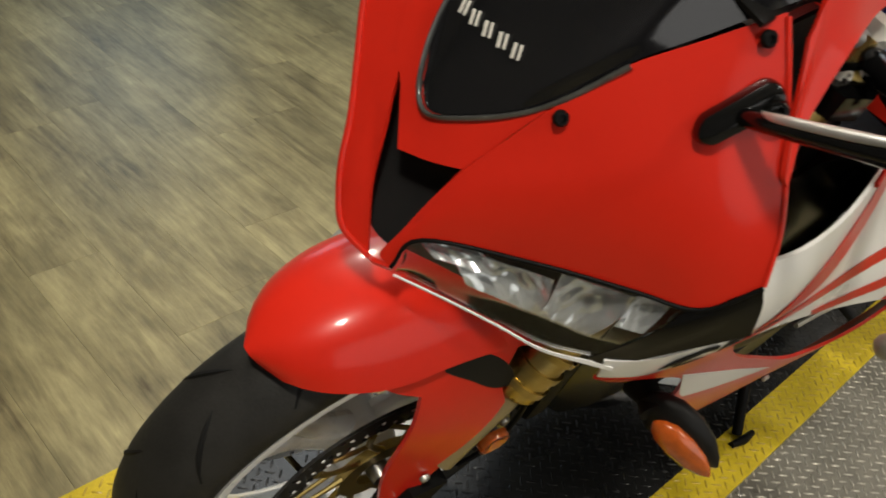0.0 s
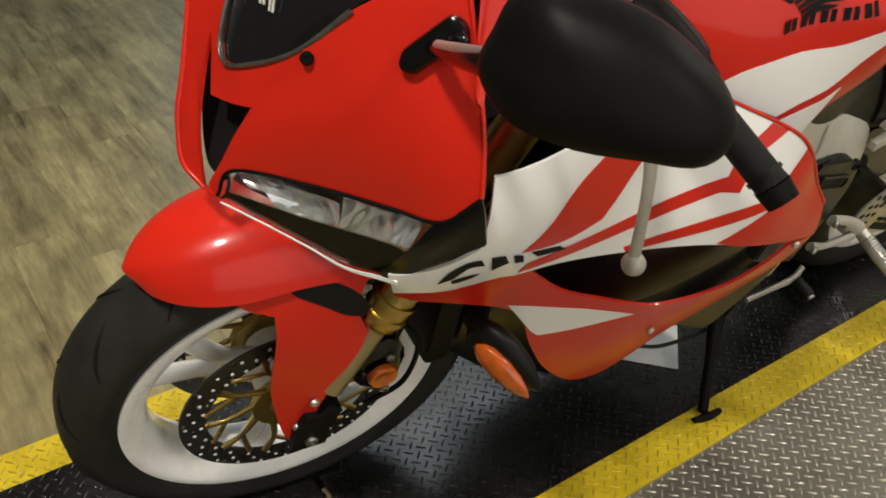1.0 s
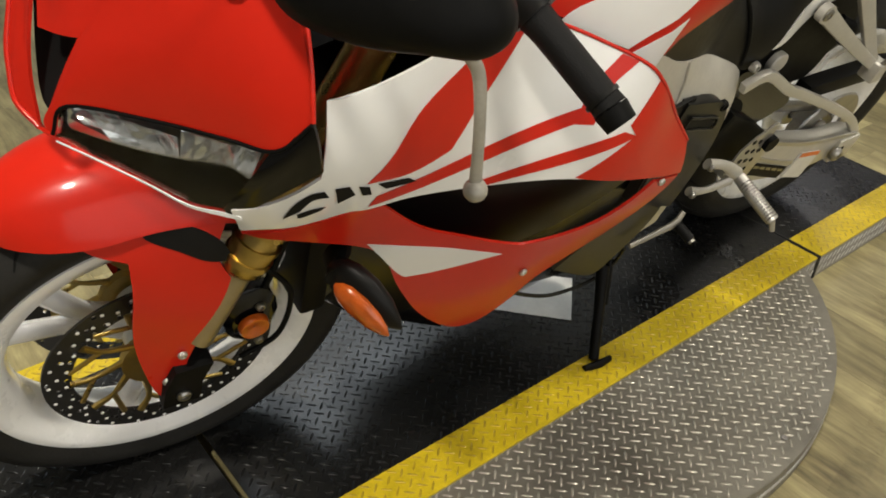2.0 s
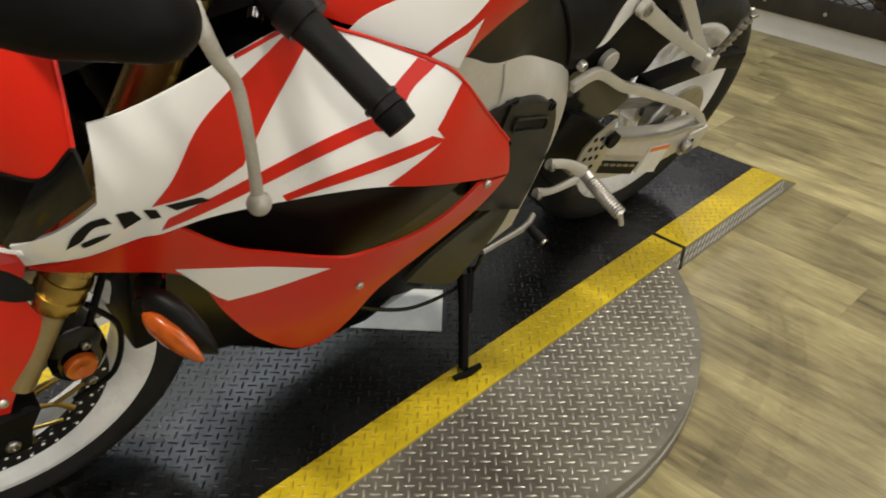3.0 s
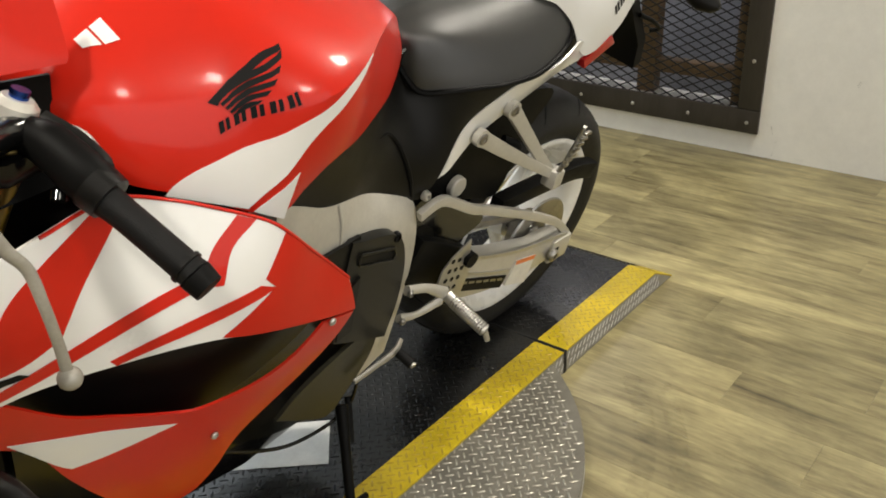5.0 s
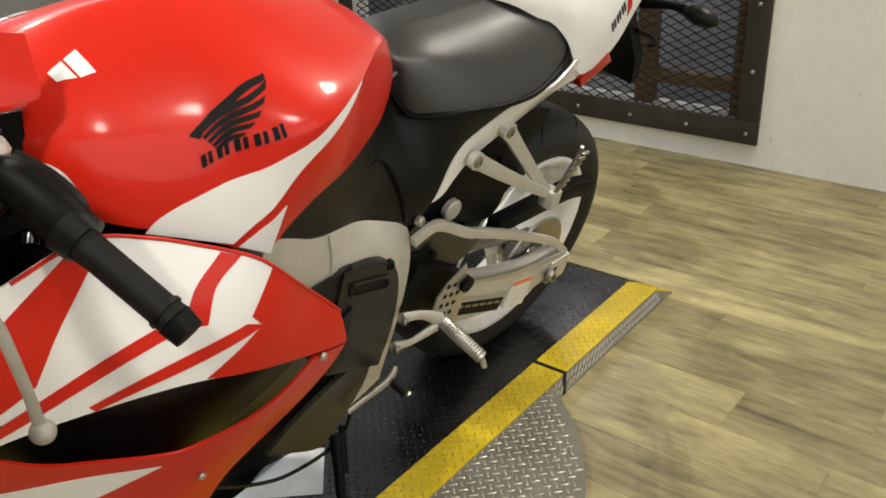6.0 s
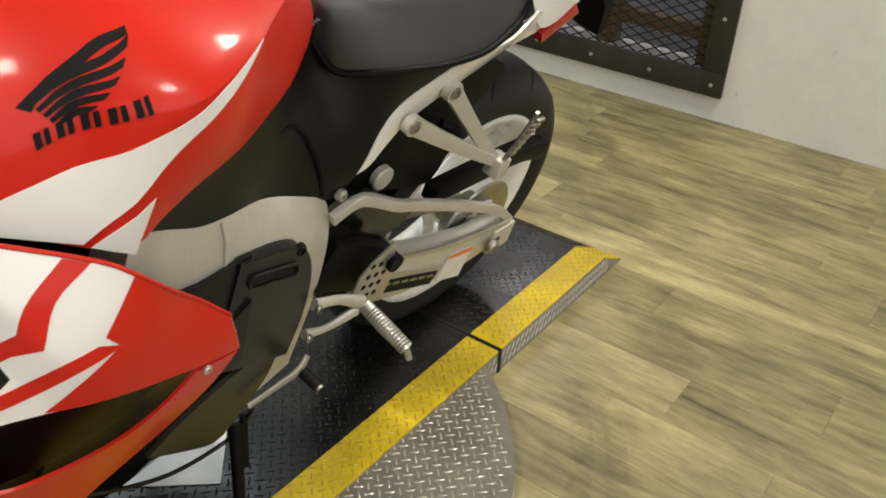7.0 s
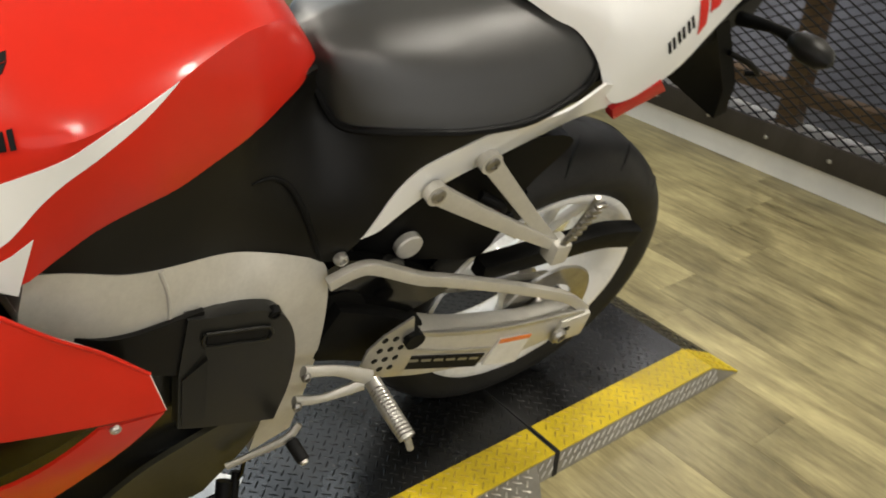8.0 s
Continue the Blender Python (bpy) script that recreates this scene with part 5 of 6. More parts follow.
arm = part("swing_arm", beam_bm([(1.035, .398), (1.127, .358), (1.246, .325), (1.31, .313), (1.379, .313), (1.425, .306)], .054, .030, -.158, -.118, .006), "frame", bike, "cast aluminium swing arm with stickers")
part("swing_arm_brace", beam_bm([(.893, .600), (.930, .612), (.962, .606), (1.04, .557), (1.093, .533), (1.235, .463), (1.37, .388), (1.44, .328)], .0095, .0095, -.156, -.143, .003), "frame", arm, "curved aluminium upper brace")
part("swing_arm_edge", beam_bm([(1.05, .443), (1.127, .410), (1.246, .371), (1.379, .346), (1.43, .334)], .0042, .005, -.162, -.155, .002), "silver", arm)
part("swing_arm_edge", beam_bm([(1.055, .402), (1.127, .365), (1.225, .325)], .003, .0035, -.1615, -.155, .002), "silver", arm)
part("swing_arm_end", box_bm(1.375, 1.445, -.166, -.122, .272, .334, .006), "frame", arm, "aluminium axle end")
part("warning_label", prism_bm([(1.240, .345), (1.310, .329), (1.300, .256), (1.220, .286)], -.1625, -.1585), "paper", arm, "white printed label")
part("label_band", prism_bm([(1.240, .346), (1.311, .330), (1.309, .320), (1.238, .336)], -.1632, -.1624), "orange", arm, "orange band of the label")
part("spec_label", prism_bm([(1.050, .388), (1.218, .315), (1.206, .287), (1.047, .358)], -.1605, -.1585), "ink", arm, "black printed label")
for k in range(6):
    part("print_line", prism_bm([(1.056 + k * .026, .379 - k * .0113), (1.075 + k * .026, .371 - k * .0113), (1.074 + k * .026, .365 - k * .0113), (1.055 + k * .026, .373 - k * .0113)], -.1612, -.1604), "steel", arm)
for z in (.285, .305):
    part("adjuster_mark", box_bm(1.375, 1.400, -.1675, -.1655, z, z + .010, .001), "ink", arm)
part("lower_arm", beam_bm([(.95, .44), (1.10, .355), (1.25, .30), (1.40, .28)], .03, .02, .105, .145, .006), "frame", arm)
part("chain_guard", beam_bm([(1.19, .478), (1.33, .474), (1.45, .468), (1.535, .446)], .016, .020, -.122, -.090, .004), "black_matt", bike, "black chain guard")
part("arm_front", beam_bm([(.90, .49), (.97, .455), (1.05, .405)], .050, .045, -.150, -.112, .008), "black_matt", arm, "black front of the swing arm")
part("swing_guard", sheet_bm(outline([(.905, .60), (.99, .585), (1.08, .525), (1.12, .485), (1.05, .455), (.95, .43), (.91, .46)]), lambda x, z: -.128, .02), "black_gloss", bike, "black swing arm guard")
part("chain_upper", beam_bm([(.95, .50), (1.15, .435), (1.36, .375)], .008, .008, -.098, -.082, .002), "steel", bike, "chain run")
part("chain_lower", beam_bm([(.94, .41), (1.15, .305), (1.36, .255)], .008, .008, -.098, -.082, .002), "steel", bike, "chain run")
part("rear_sprocket", lathe_bm([(-.114, .062), (-.114, .102), (-.111, .105), (-.108, .102), (-.108, .062)], 44, True), "steel", rw, "steel rear sprocket")
part("sprocket_carrier", lathe_bm([(-.112, .001), (-.112, .022), (-.104, .026), (-.104, .050), (-.07, .054)], 32), "steel", rw)
for k in range(6):
    a = k * math.pi / 3
    part("sprocket_nut", bolt_bm((.045 * math.cos(a), -.104, .045 * math.sin(a)), (0, -1, 0), .006, .006), "chrome", rw)
part("axle_nut", bolt_bm((BASE, -.166, RR - .01), (0, -1, 0), .016, .012), "steel", bike, "steel axle nut")

# ---- pegs, pedals and hangers
def lean_out(bm, x0, k):
    """Swings a flat part outwards as it runs to the rear."""
    for v in bm.verts:
        v.co.y -= k * (v.co.x - x0)
    return bm


hang = part("pillion_hanger", lean_out(beam_bm([(1.042, .697), (1.12, .647), (1.20, .598), (1.278, .552)], .0150, .0095, -.136, -.124, .003), 1.042, .12), "frame", bike, "aluminium pillion peg hanger")
part("hanger_arm", lean_out(beam_bm([(1.116, .732), (1.165, .675), (1.225, .607), (1.278, .552)], .0140, .0095, -.136, -.125, .003), 1.116, .16), "frame", hang)
for x, z in ((1.042, .697), (1.116, .732)):
    part("hanger_eye", tube_bm([(x, -.1235, z), (x, -.1368, z)], .0165, 18, smooth=False), "frame", hang)
    part("hanger_bolt", bolt_bm((x, -.1366, z), (0, -1, 0), .0112, .004), "steel", hang, "steel hanger bolt")
part("peg_pivot", box_bm(1.262, 1.292, -.178, -.145, .528, .568, .005), "frame", hang)
bar("pillion_peg", [(1.277, -.168, .555), (1.277, -.184, .62), (1.273, -.196, .684)], [.007, .0075, .005], "steel", .7, parent=hang, label="folded pillion foot peg")
for k in range(7):
    part("peg_ridge", box_bm(1.268, 1.288, -.004, .004, -.003, .003, .001), "steel", hang, at=pose(0, -.178 - k * .004, .585 + k * .0145))
bar("exhaust_spring", [(1.13, -.12, .66), (1.16, -.135, .645), (1.17, -.125, .61), (1.20, -.12, .60)], .008, "black_matt")
riders = bar("rider_peg_bracket", [(.858, -.184, .478), (.91, -.187, .459), (.96, -.190, .424)], [.010, .009, .013], "frame", .7, label="aluminium rider peg bracket")
bar("bracket_arm", [(.852, -.184, .415), (.895, -.187, .403), (.955, -.190, .408)], [.009, .0075, .011], "frame", .7, parent=riders)
for x, z in ((.858, .478), (.852, .415)):
    part("bracket_bolt", bolt_bm((x, -.192, z), (0, -1, 0), .007, .006), "steel", riders)
bar("rider_peg", [(.965, -.195, .419), (.971, -.240, .406), (.979, -.285, .392)], [.012, .0135, .0120], "silver", .8, parent=riders, label="knurled aluminium foot peg")
for k in range(14):
    part("peg_ridge", lathe_bm([(-.0009, .0095), (-.0009, .0132), (.0009, .0132), (.0009, .0095)], 8, True), "steel", riders, at=pose(.9675 + k * .0009, -.213 - k * .0053, .4138 - k * .0016))
bar("peg_feeler", [(.979, -.284, .392), (.984, -.292, .372)], .0055, "silver", parent=riders)
heel = part("heel_plate", prism_bm([(.952, .408), (1.035, .368), (1.046, .42), (1.028, .508), (.985, .485), (.962, .462)], -.176, -.172, .001), "silver", riders, "drilled aluminium heel plate")
for r_ in range(4):
    for c_ in range(3):
        part("plate_hole", tube_bm([(.972 + c_ * .018 + r_ * .005, -.1768, .412 + r_ * .021 - c_ * .004), (.972 + c_ * .018 + r_ * .005, -.1758, .412 + r_ * .021 - c_ * .004)], .0052, 10, smooth=False), "ink", heel)
part("peg_spring_boss", tube_bm([(1.035, -.165, .46), (1.035, -.185, .46)], .016, 14, smooth=False), "black_matt", riders)
lev = bar("shift_lever", [(.758, -.190, .320), (.800, -.194, .334), (.842, -.198, .350), (.862, -.192, .366)], [.007, .0075, .009, .007], "lever", .6, label="aluminium gear shift lever")
bar("shift_rubber", [(.845, -.205, .351), (.850, -.236, .345)], .0095, "grip", parent=lev, label="black rubber shift peg")
part("shift_cap", tube_bm([(.850, -.237, .345), (.8505, -.241, .344)], .006, 10, smooth=False), "silver", lev)
stand = bar("side_stand", [(.775, -.155, .215), (.752, -.20, .165), (.722, -.262, .088)], [.013, .0105, .0095], "black_matt", label="black side stand resting on the yellow margin")
bar("stand_foot", [(.690, -.272, .088), (.722, -.277, .089), (.750, -.276, .089)], [.010, .014, .010], "black_matt", .6, parent=stand)
bar("stand_spring", [(.795, -.15, .22), (.768, -.20, .155)], .007, "black_matt", parent=stand)

# ---- fork, calipers, fender (turned with the bars)
for s in (-1, 1):
    def fx(z):
        return .097 + (z - .52) * .443
    y = s * .107
    part("fork_leg", tube_bm([(fx(.385), y, .385), (fx(.53), y, .53)], .0175, 20, smooth=False), "bronze", bike_fork, "bronze fork stanchion")
    part("fork_tube", tube_bm([(fx(.505), y, .505), (fx(.512), y, .512), (fx(.55), y, .55), (fx(.555), y, .555), (fx(.95), y, .95)], [.022, .028, .028, .026, .026], 22, smooth=False), "gold", bike_fork, "gold fork tube")
    for z in (.522, .545, .570):
        part("fork_ring", tube_bm([(fx(z), y, z), (fx(z + .008), y, z + .008)], .0305, 20, smooth=False), "gold", bike_fork)
    part("fork_cap", tube_bm([(fx(.945), y, .945), (fx(.962), y, .962), (fx(.968), y, .968)], [.024, .022, .015], 20, smooth=False), "frame", bike_fork, "pale fork cap")
    part("fork_adjuster", tube_bm([(fx(.968), y, .968), (fx(.976), y, .976)], .0095, 12, smooth=False), "blue", bike_fork, "blue preload adjuster")
    part("fork_shoe", loft_bm([[(x + dx, s * yy, z + dz) for dx, yy, dz in ((-.02, .085, 0), (.03, .085, 0), (.03, .125, 0), (-.02, .125, 0))] for x, z in ((.0, .27), (.005, .31), (.02, .345))]), "black_matt", bike_fork)
    part("axle_pinch_bolt", bolt_bm((.008, s * .126, .292), (0, s, 0), .010, .006), "steel", bike_fork)
    cal = part("brake_caliper", loft_bm([[(.11 + r * math.cos(a), s * yy, .385 + 1.45 * r * math.sin(a)) for a in np.linspace(0, 2 * math.pi, 14, endpoint=False)] for yy, r in ((.05, .028), (.055, .036), (.095, .038), (.105, .028))]), "black_gloss", bike_fork, "black radial brake caliper")
    part("side_reflector", lathe_bm([(0, .001), (-.004, .012), (-.004, .019), (0, .021), (.006, .021)], 24), "amber", bike_fork, "round amber side reflector", at=pose(.107, s * .118, .388, 0, 0, 180 if s > 0 else 0))
    for zz in (.34, .415):
        part("caliper_bolt", bolt_bm((.118, s * .106, zz), (0, s, 0), .007, .006), "steel", cal)
    bar("brake_hose", [(.13, s * .09, .43), (.16, s * .085, .52), (.19, s * .08, .62), (.23, s * .07, .75)], .005, "black_matt", parent=bike_fork)
    bar("brake_line", [(.095, s * .1, .30), (.15, s * .10, .33), (.165, s * .095, .41), (.13, s * .09, .47)], .004, "black_matt", parent=bike_fork)


def fender_bm():
    """The mudguard: an arched shell over the tyre, drawn in at its front lip and flared to the fork at its rear."""
    rings = []
    for a in np.linspace(radians(123), radians(38), 40):
        f = (math.degrees(a) - 38) / 85
        lip = max(f - .70, 0) / .30
        w = (.091 + .006 * (1 - f)) * max(math.sqrt(max(1 - lip ** 2.2, 0)), .12)
        ring = []
        for b in np.linspace(-1, 1, 19):
            y = w * math.copysign(abs(b) ** .9, b)
            r = RF + .055 - .064 * abs(b) ** 2.6 * (1 - .75 * lip ** 2) - .016 * lip ** 2.5
            ring.append((r * math.cos(a), y, RF + r * math.sin(a)))
        rings.append(ring)
    bm = loft_bm(rings, closed=False, caps=False)
    bmesh.ops.recalc_face_normals(bm, faces=bm.faces)
    if sum(f.normal.z for f in bm.faces) < 0:
        bmesh.ops.reverse_faces(bm, faces=bm.faces)
    bmesh.ops.solidify(bm, geom=bm.faces[:], thickness=.004)
    return bm


fender = part("front_fender", fender_bm(), "red", bike_fork, "gloss red front fender")
LEGP = [(-.095, .592, 1), (-.070, .566), (-.036, .550, 1), (-.037, .50), (-.043, .41), (-.032, .325), (-.019, .283), (-.006, .278), (.008, .305), (.022, .365), (.047, .43), (.076, .500, 1), (.062, .545), (.085, .595, 1), (.0, .612), (-.06, .605)]
LD = thin_plate([(-.15, .60, -.070), (-.08, .60, -.072), (0, .61, -.076), (.08, .59, -.09), (-.05, .55, -.094), (.05, .54, -.108), (.07, .5, -.118), (-.05, .42, -.104), (0, .40, -.112), (-.02, .27, -.112), (.01, .33, -.114)])
for s in (1, -1):
    leg = part("fender_leg", sheet_bm(outline(LEGP), LD, .006, .02, side=s), "red", fender, "red fender side leg")
    # no hole is cut: the opening's shade is a dark sheet on the arm
    part("fender_vent", sheet_bm(outline([(-.016, .580), (.015, .590), (.046, .578), (.070, .556), (.076, .534), (.050, .537), (.020, .556)]), LD, .0012, .02, side=s, shift=-.0018), "duct", fender, "dark opening in the fender arm")
    for x, z in ((-.009, .318), (.012, .372)):
        part("fender_bolt", bolt_bm((x, s * (LD(x, z) - .002), z), (0, -s, 0), .0065, .005), "silver", fender, "silver fender bolt")

# ---- bars, levers, mirrors, indicators
# the mirror's outline along and across its shell
MIRROR = catmull([(-.082, -.008, 0), (-.068, -.027, 0), (-.046, -.038, 0), (-.005, -.039, 0), (.036, -.031, 0), (.064, -.025, 0), (.077, -.012, 0), (.078, .004, 0), (.067, .021, 0), (.046, .036, 0), (.015, .049, 0), (-.025, .054, 0), (-.056, .053, 0), (-.073, .036, 0), (-.078, .016, 0)], True, 3)
part("triple_clamp", loft_bm([[(.22, -.14, z), (.25, -.15, z), (.32, -.13, z), (.33, 0, z), (.32, .13, z), (.25, .15, z), (.22, .14, z), (.19, 0, z)] for z in (.905, .93)]), "black_gloss", bike, "black top yoke")
for s in (1, -1):
    clip = bar("handlebar", [(.27, s * -.10, .940), (.290, s * -.17, .928), (.316, s * -.22, .906), (.346, s * -.322, .866)], .011, "black_matt", label="black clip-on handlebar")
    bar("grip", [(.306, s * -.205, .913), (.318, s * -.235, .901), (.341, s * -.309, .872), (.343, s * -.316, .869)], [.019, .0165, .0165, .018], "grip", n=18, parent=clip, label="ribbed black rubber grip")
    bar("bar_end", [(.3435, s * -.317, .8685), (.348, s * -.333, .861)], [.018, .016], "black_matt", n=16, parent=clip, label="black bar end weight")
    part("bar_ring", tube_bm([(.3395, s * -.304, .874), (.3407, s * -.308, .8725)], .0188, 18, smooth=False), "black_satin", clip)
    bar("switch_box", [(.280, s * -.128, .946), (.292, s * -.150, .940), (.304, s * -.185, .925), (.313, s * -.207, .912), (.316, s * -.213, .909)], [.018, .024, .026, .025, .018], "black_matt", .86, 14, clip, "black switch housing")
    bar("switch_cap", [(.296, s * -.128, .957), (.310, s * -.158, .942), (.316, s * -.190, .927), (.312, s * -.210, .912)], [.010, .015, .019, .012], "black_satin", .62, 14, clip)
    bar("switch_collar", [(s_x, s * s_y, s_z) for s_x, s_y, s_z in ((.3085, -.197, .9165), (.3155, -.2165, .9080))], [.0262, .0245], "black_satin", n=16, parent=clip, label="black collar of the switch housing")
    bar("switch_button", [(.284, s * -.178, .905), (.279, s * -.184, .899)], .008, "black_gloss", 1.0, 12, clip)
    bar("bar_clamp", [(.250, s * -.098, .955), (.275, s * -.120, .952), (.318, s * -.150, .944), (.330, s * -.175, .925)], [.012, .010, .009, .008], "housing", .8, 12, clip, "grey bar clamp")
    bar("lever_perch", [(.285, s * -.12, .945), (.245, s * -.14, .955), (.190, s * -.20, .980)], [.018, .016, .010], "black_gloss", parent=clip)
    lever = bar("hand_lever", [(.190, s * -.205, .975), (.181, s * -.235, .986), (.180, s * -.262, .968), (.190, s * -.272, .940), (.203, s * -.279, .917), (.208, s * -.289, .882), (.213, s * -.297, .838), (.215, s * -.304, .805)], [.0075, .0078, .0075, .0068, .0060, .0055, .0055, .0060], "lever", .7, parent=clip, label="dull silver hand lever with a ball end")
    bmb = bmesh.new()
    bmesh.ops.create_uvsphere(bmb, u_segments=18, v_segments=12, radius=.0118)
    part("lever_ball", bmb, "lever", clip, at=pose(.216, s * -.306, .797))
    part("perch_bolt", bolt_bm((.243, s * -.118, .930), (-.3, -s, .3), .010, .006), "paper", clip, "pale bolt head")
    bar("clutch_cable", [(.25, s * -.12, .94), (.20, s * -.10, .93), (.17, s * -.05, .86), (.22, s * -.04, .76)], .004, "black_matt", parent=clip)

    # mirror
    lo_, hi_, up_ = Vector((.058, s * -.121, .928)), Vector((.086, s * -.130, .958)), Vector((-.685, s * -.54, .488))
    along = (hi_ - lo_).normalized()
    across = along.cross(up_).normalized()

    def foot(sc, d_):
        return [(lo_ if math.cos(a) < 0 else hi_) + along * .013 * sc * math.cos(a) + across * (.0125 + .0035 * math.cos(a)) * sc * math.sin(a) + up_ * d_ for a in np.linspace(0, 2 * math.pi, 24, endpoint=False)]
    m_ = part("mirror_base", loft_bm([foot(1, -.004), foot(1, .006), foot(.85, .011), foot(.5, .013)]), "black_gloss", bike, "gloss black mirror with a matt shell")
    part("mirror_bolt", bolt_bm(hi_ + across * .010 * (1 if across.x > 0 else -1) + up_ * .006, up_, .0105, .010), "black_gloss", m_, "black bolt boss")
    bar("mirror_arm", [(.068, s * -.132, .948), (.054, s * -.160, .968), (.040, s * -.205, 1.000), (.026, s * -.256, 1.036), (.026, s * -.272, 1.048)], [.0085, .0075, .0085, .011, .014], "black_gloss", .8, parent=m_, label="gloss black mirror arm")
    # highlight along the arm's top, laid on as a silver strip
    bar("arm_ridge", [(.0655, s * -.1365, .957), (.0505, s * -.160, .9755), (.036, s * -.205, 1.0085), (.024, s * -.250, 1.0425)], [.002, .0040, .0045, .003], "silver", .5, parent=m_, label="silver strip for the highlight along the mirror arm")
    cx, cz = Vector((.060, s * -.332, 1.066)), Vector((.42, s * -.40, .78)).normalized()
    ux = Vector((.088, s * -.118, .012)).normalized()
    uz = ux.cross(Vector((-.85, s * -.25, .35)).normalized()).normalized()
    if uz.z < 0:
        uz = -uz
    nrm = uz.cross(ux).normalized()
    if nrm.x > 0:
        nrm = -nrm
    rings = []
    for d_, sc in ((-.010, .93), (.0, 1.0), (.012, .99), (.026, .90), (.036, .70), (.042, .40), (.044, .1)):
        ring = []
        for k in range(len(MIRROR)):
            ring.append(cx + (ux * MIRROR[k].x + uz * MIRROR[k].y) * sc + nrm * d_)
        rings.append(ring)
    part("mirror_shell", loft_bm(rings), "black_matt", m_, "matt black mirror shell")
    part("mirror_glass", loft_bm([[cx + (ux * q.x + uz * q.y) * .92 - nrm * d_ for q in MIRROR] for d_ in (.010, .0125)]), "chrome", m_, "mirror glass")

    # front indicator
    i_ = bar("front_indicator", [(.162, s * -.185, .588), (.150, s * -.205, .598), (.140, s * -.222, .600)], [.020, .014, .016], "black_matt", .7, label="amber indicator on a black stalk")
    ax_ = (Vector((.173, s * -.293, .576)) - Vector((.140, s * -.222, .602))).normalized()
    b1 = ax_.cross(Vector((0, 0, 1))).normalized()
    b2 = ax_.cross(b1)
    o_ = Vector((.140, s * -.222, .600))

    def pod(prof, front):
        return loft_bm([[o_ + ax_ * h + b1 * (r * math.cos(a) * .55 + front) + b2 * r * math.sin(a) for a in np.linspace(0, 2 * math.pi, 16, endpoint=False)] for h, r in prof])
    sgn = -1 if b1.x > 0 else 1
    part("indicator_body", pod([(-.016, .010), (-.006, .021), (.010, .029), (.035, .031), (.062, .024), (.082, .012), (.092, .002)], -.010 * sgn), "black_satin", i_)
    part("indicator_lens", pod([(.004, .003), (.010, .011), (.020, .017), (.040, .019), (.062, .016), (.078, .009), (.086, .002)], .008 * sgn), "amber", i_, "amber indicator lens")

# ---- rear end: undertray, plate holder, tail indicators, reflector, lettering
part("undertray", loft_bm([[(x, w * a, z + h * b) for a, b in ((-1, 1), (-.8, -1), (.8, -1), (1, 1))] for x, w, z, h in ((1.25, .08, .755, .02), (1.40, .075, .775, .025), (1.55, .06, .815, .03), (1.66, .05, .86, .03))]), "black_matt", bike, "black undertray")
hold = part("plate_holder", loft_bm([[(x, w * a, z) for a in (-1, 1)] + [(x + .025, w * a, z + .01) for a in (1, -1)] for x, w, z in ((1.56, .055, .83), (1.60, .055, .78), (1.64, .07, .71), (1.655, .07, .65))]), "black_matt", bike, "black number plate holder")
bar("holder_loop", [(1.62, -.06, .78), (1.66, -.075, .765), (1.70, -.075, .74), (1.69, -.06, .73)], .005, "black_matt", parent=hold)
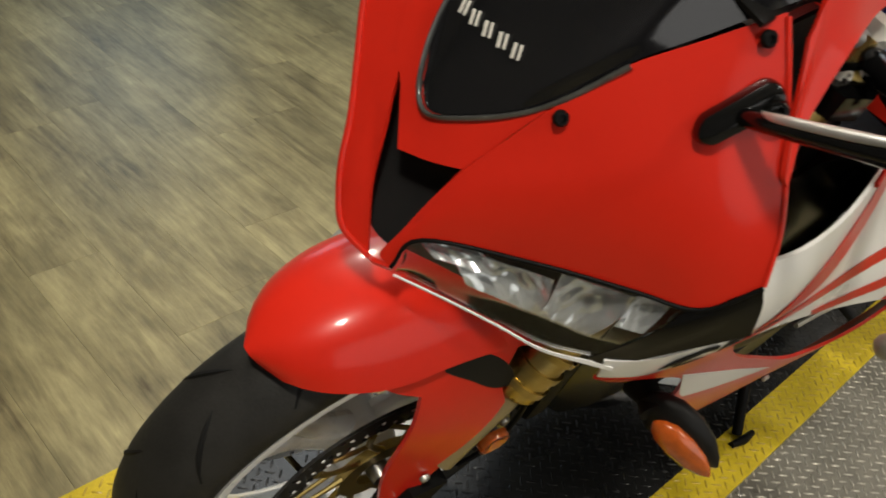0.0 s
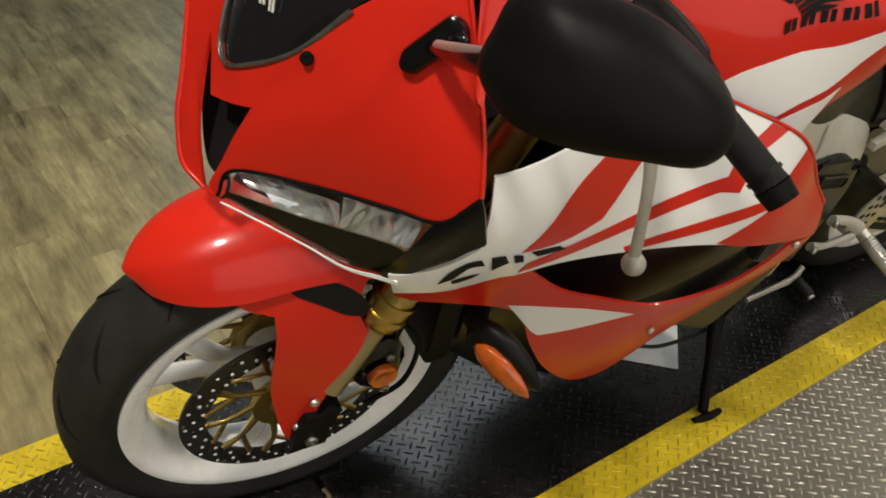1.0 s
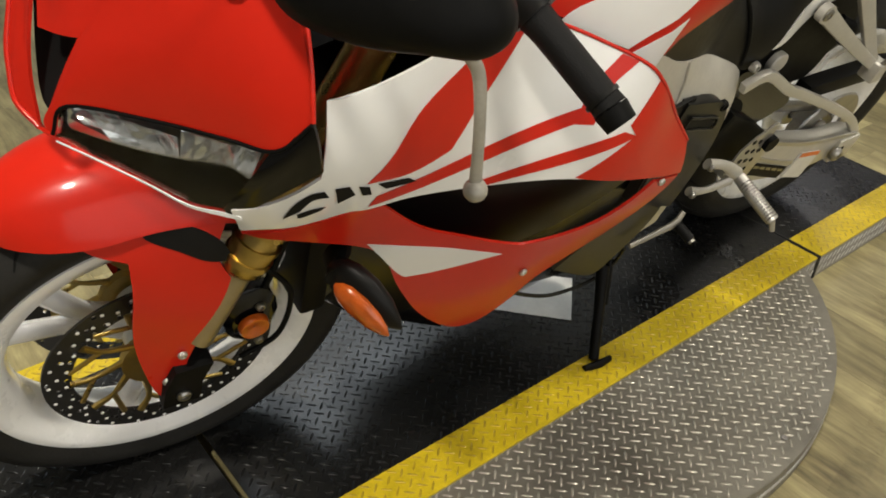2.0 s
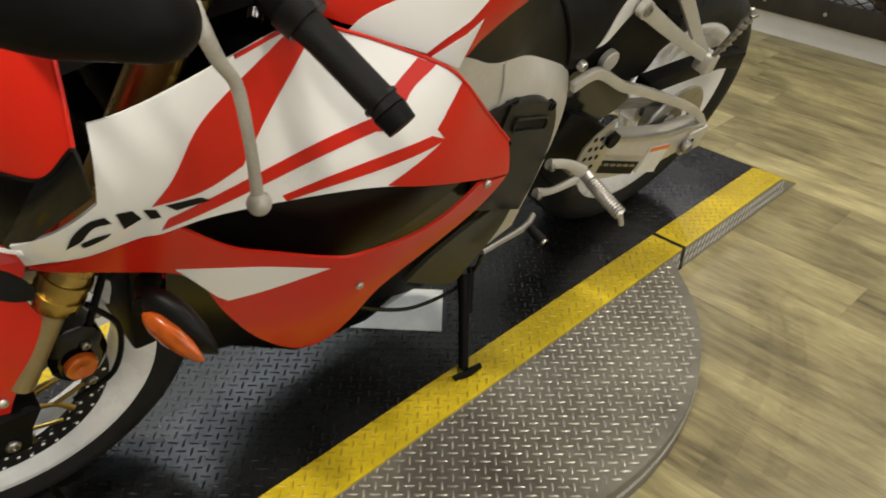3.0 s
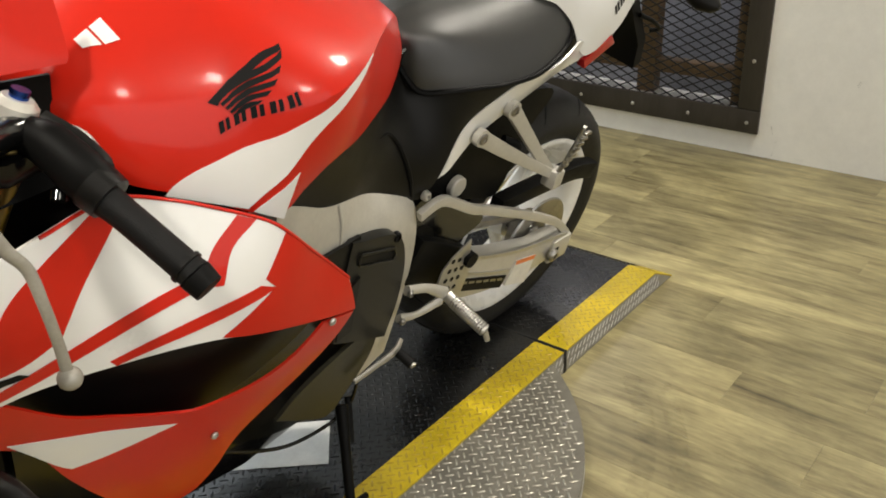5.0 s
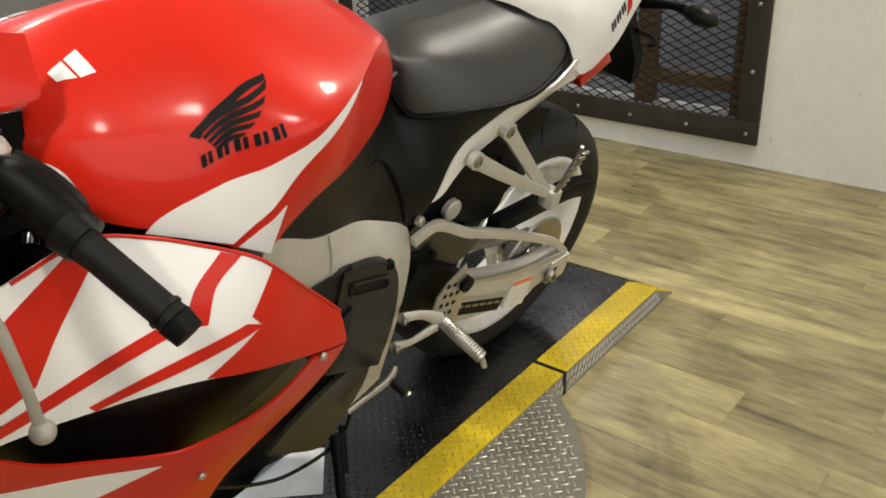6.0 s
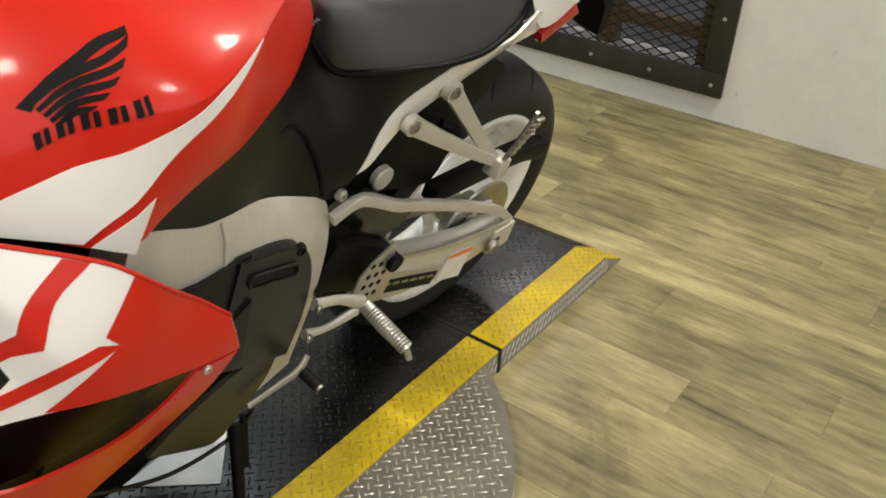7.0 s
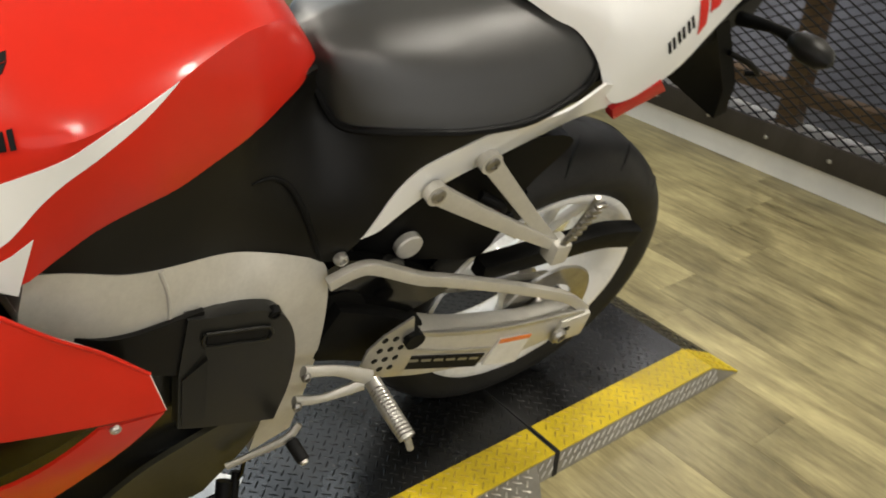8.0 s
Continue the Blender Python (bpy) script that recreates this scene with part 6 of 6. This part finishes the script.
for s in (1, -1):
    r_ind = bar("rear_indicator", [(1.60, s * -.06, .845), (1.60, s * -.12, .865), (1.598, s * -.16, .872)], [.012, .008, .011], "black_matt", label="black rear indicator on a stalk")
    part("indicator_body", loft_bm([[(1.597 + r * 1.1 * math.cos(a), s * (-.16 - h), .873 + r * .8 * math.sin(a)) for a in np.linspace(0, 2 * math.pi, 14, endpoint=False)] for h, r in ((-.006, .008), (.004, .020), (.030, .026), (.056, .020), (.068, .006))]), "black_satin", r_ind)
    part("side_reflector_strip", prism_bm([(1.297, .787), (1.372, .822), (1.392, .802), (1.308, .768)], s * -.139, s * -.120, .002), "redlens", bike, "red side reflector")
    for k in range(6):
        # three grey digits as pairs of slanted strokes
        x0, z0 = 1.366 + (k // 2) * .0135 + (k % 2) * .0062, .863 + (k // 2) * .0125 + (k % 2) * .0055
        decal("letter_bar", [(x0, z0, 1), (x0 - .010, z0 + .0165, 1), (x0 - .0065, z0 + .0195, 1), (x0 + .0035, z0 + .003, 1)], tail_depth, "ink", "grey digit stroke on the tail", off=-.0015, side=s)
    decal("red_letter", [(1.416, .882, 1), (1.400, .930, 1), (1.416, .934, 1), (1.428, .896, 1)], tail_depth, "red", "red letter shape on the tail", off=-.0015, side=s)
    decal("red_letter", [(1.428, .912, 1), (1.420, .938, 1), (1.452, .945, 1), (1.446, .918, 1)], tail_depth, "red", "red letter shape on the tail", off=-.0015, side=s)


# ---------------------------------------------------------------- floor planks
def plank_mesh(w, length):
    me = bpy.data.meshes.new("plank")
    g, c = .00015, .0003
    x0, x1, y0, y1 = g, w - g, g, length - g
    v = [(x0, y0, -.004), (x1, y0, -.004), (x1, y1, -.004), (x0, y1, -.004),
         (x0, y0, -c), (x1, y0, -c), (x1, y1, -c), (x0, y1, -c),
         (x0 + c, y0 + c, 0), (x1 - c, y0 + c, 0), (x1 - c, y1 - c, 0), (x0 + c, y1 - c, 0)]
    f = [(8, 9, 10, 11)] + [(i, (i + 1) % 4, 4 + (i + 1) % 4, 4 + i) for i in range(4)] + [(4 + i, 4 + (i + 1) % 4, 8 + (i + 1) % 4, 8 + i) for i in range(4)]
    me.from_pydata(v, [], f)
    me.materials.append(M["wood"])
    return me


PLW, PLL = 0.152, 0.915
plank = plank_mesh(PLW, PLL)
rng = random.Random(5)
px = WALL_X - PLW
while px > -4.25:
    py = Y0 - rng.random() * PLL
    while py < Y1:
        ob = new("plank", plank)
        ob.parent = floor
        lo, hi = max(py, Y0 - .05), min(py + PLL, Y1 + .05)
        ob.location, ob.scale = (px, lo, F), (1, (hi - lo) / PLL, 1)
        py += PLL
    px -= PLW
# floor of the store behind the mesh
for k in range(5):
    for j in range(3):
        ob = new("plank", plank)
        ob.parent = floor
        ob.location = (WALL_X + .12 + k * PLW, OY0 - .1 + j * PLL, F)
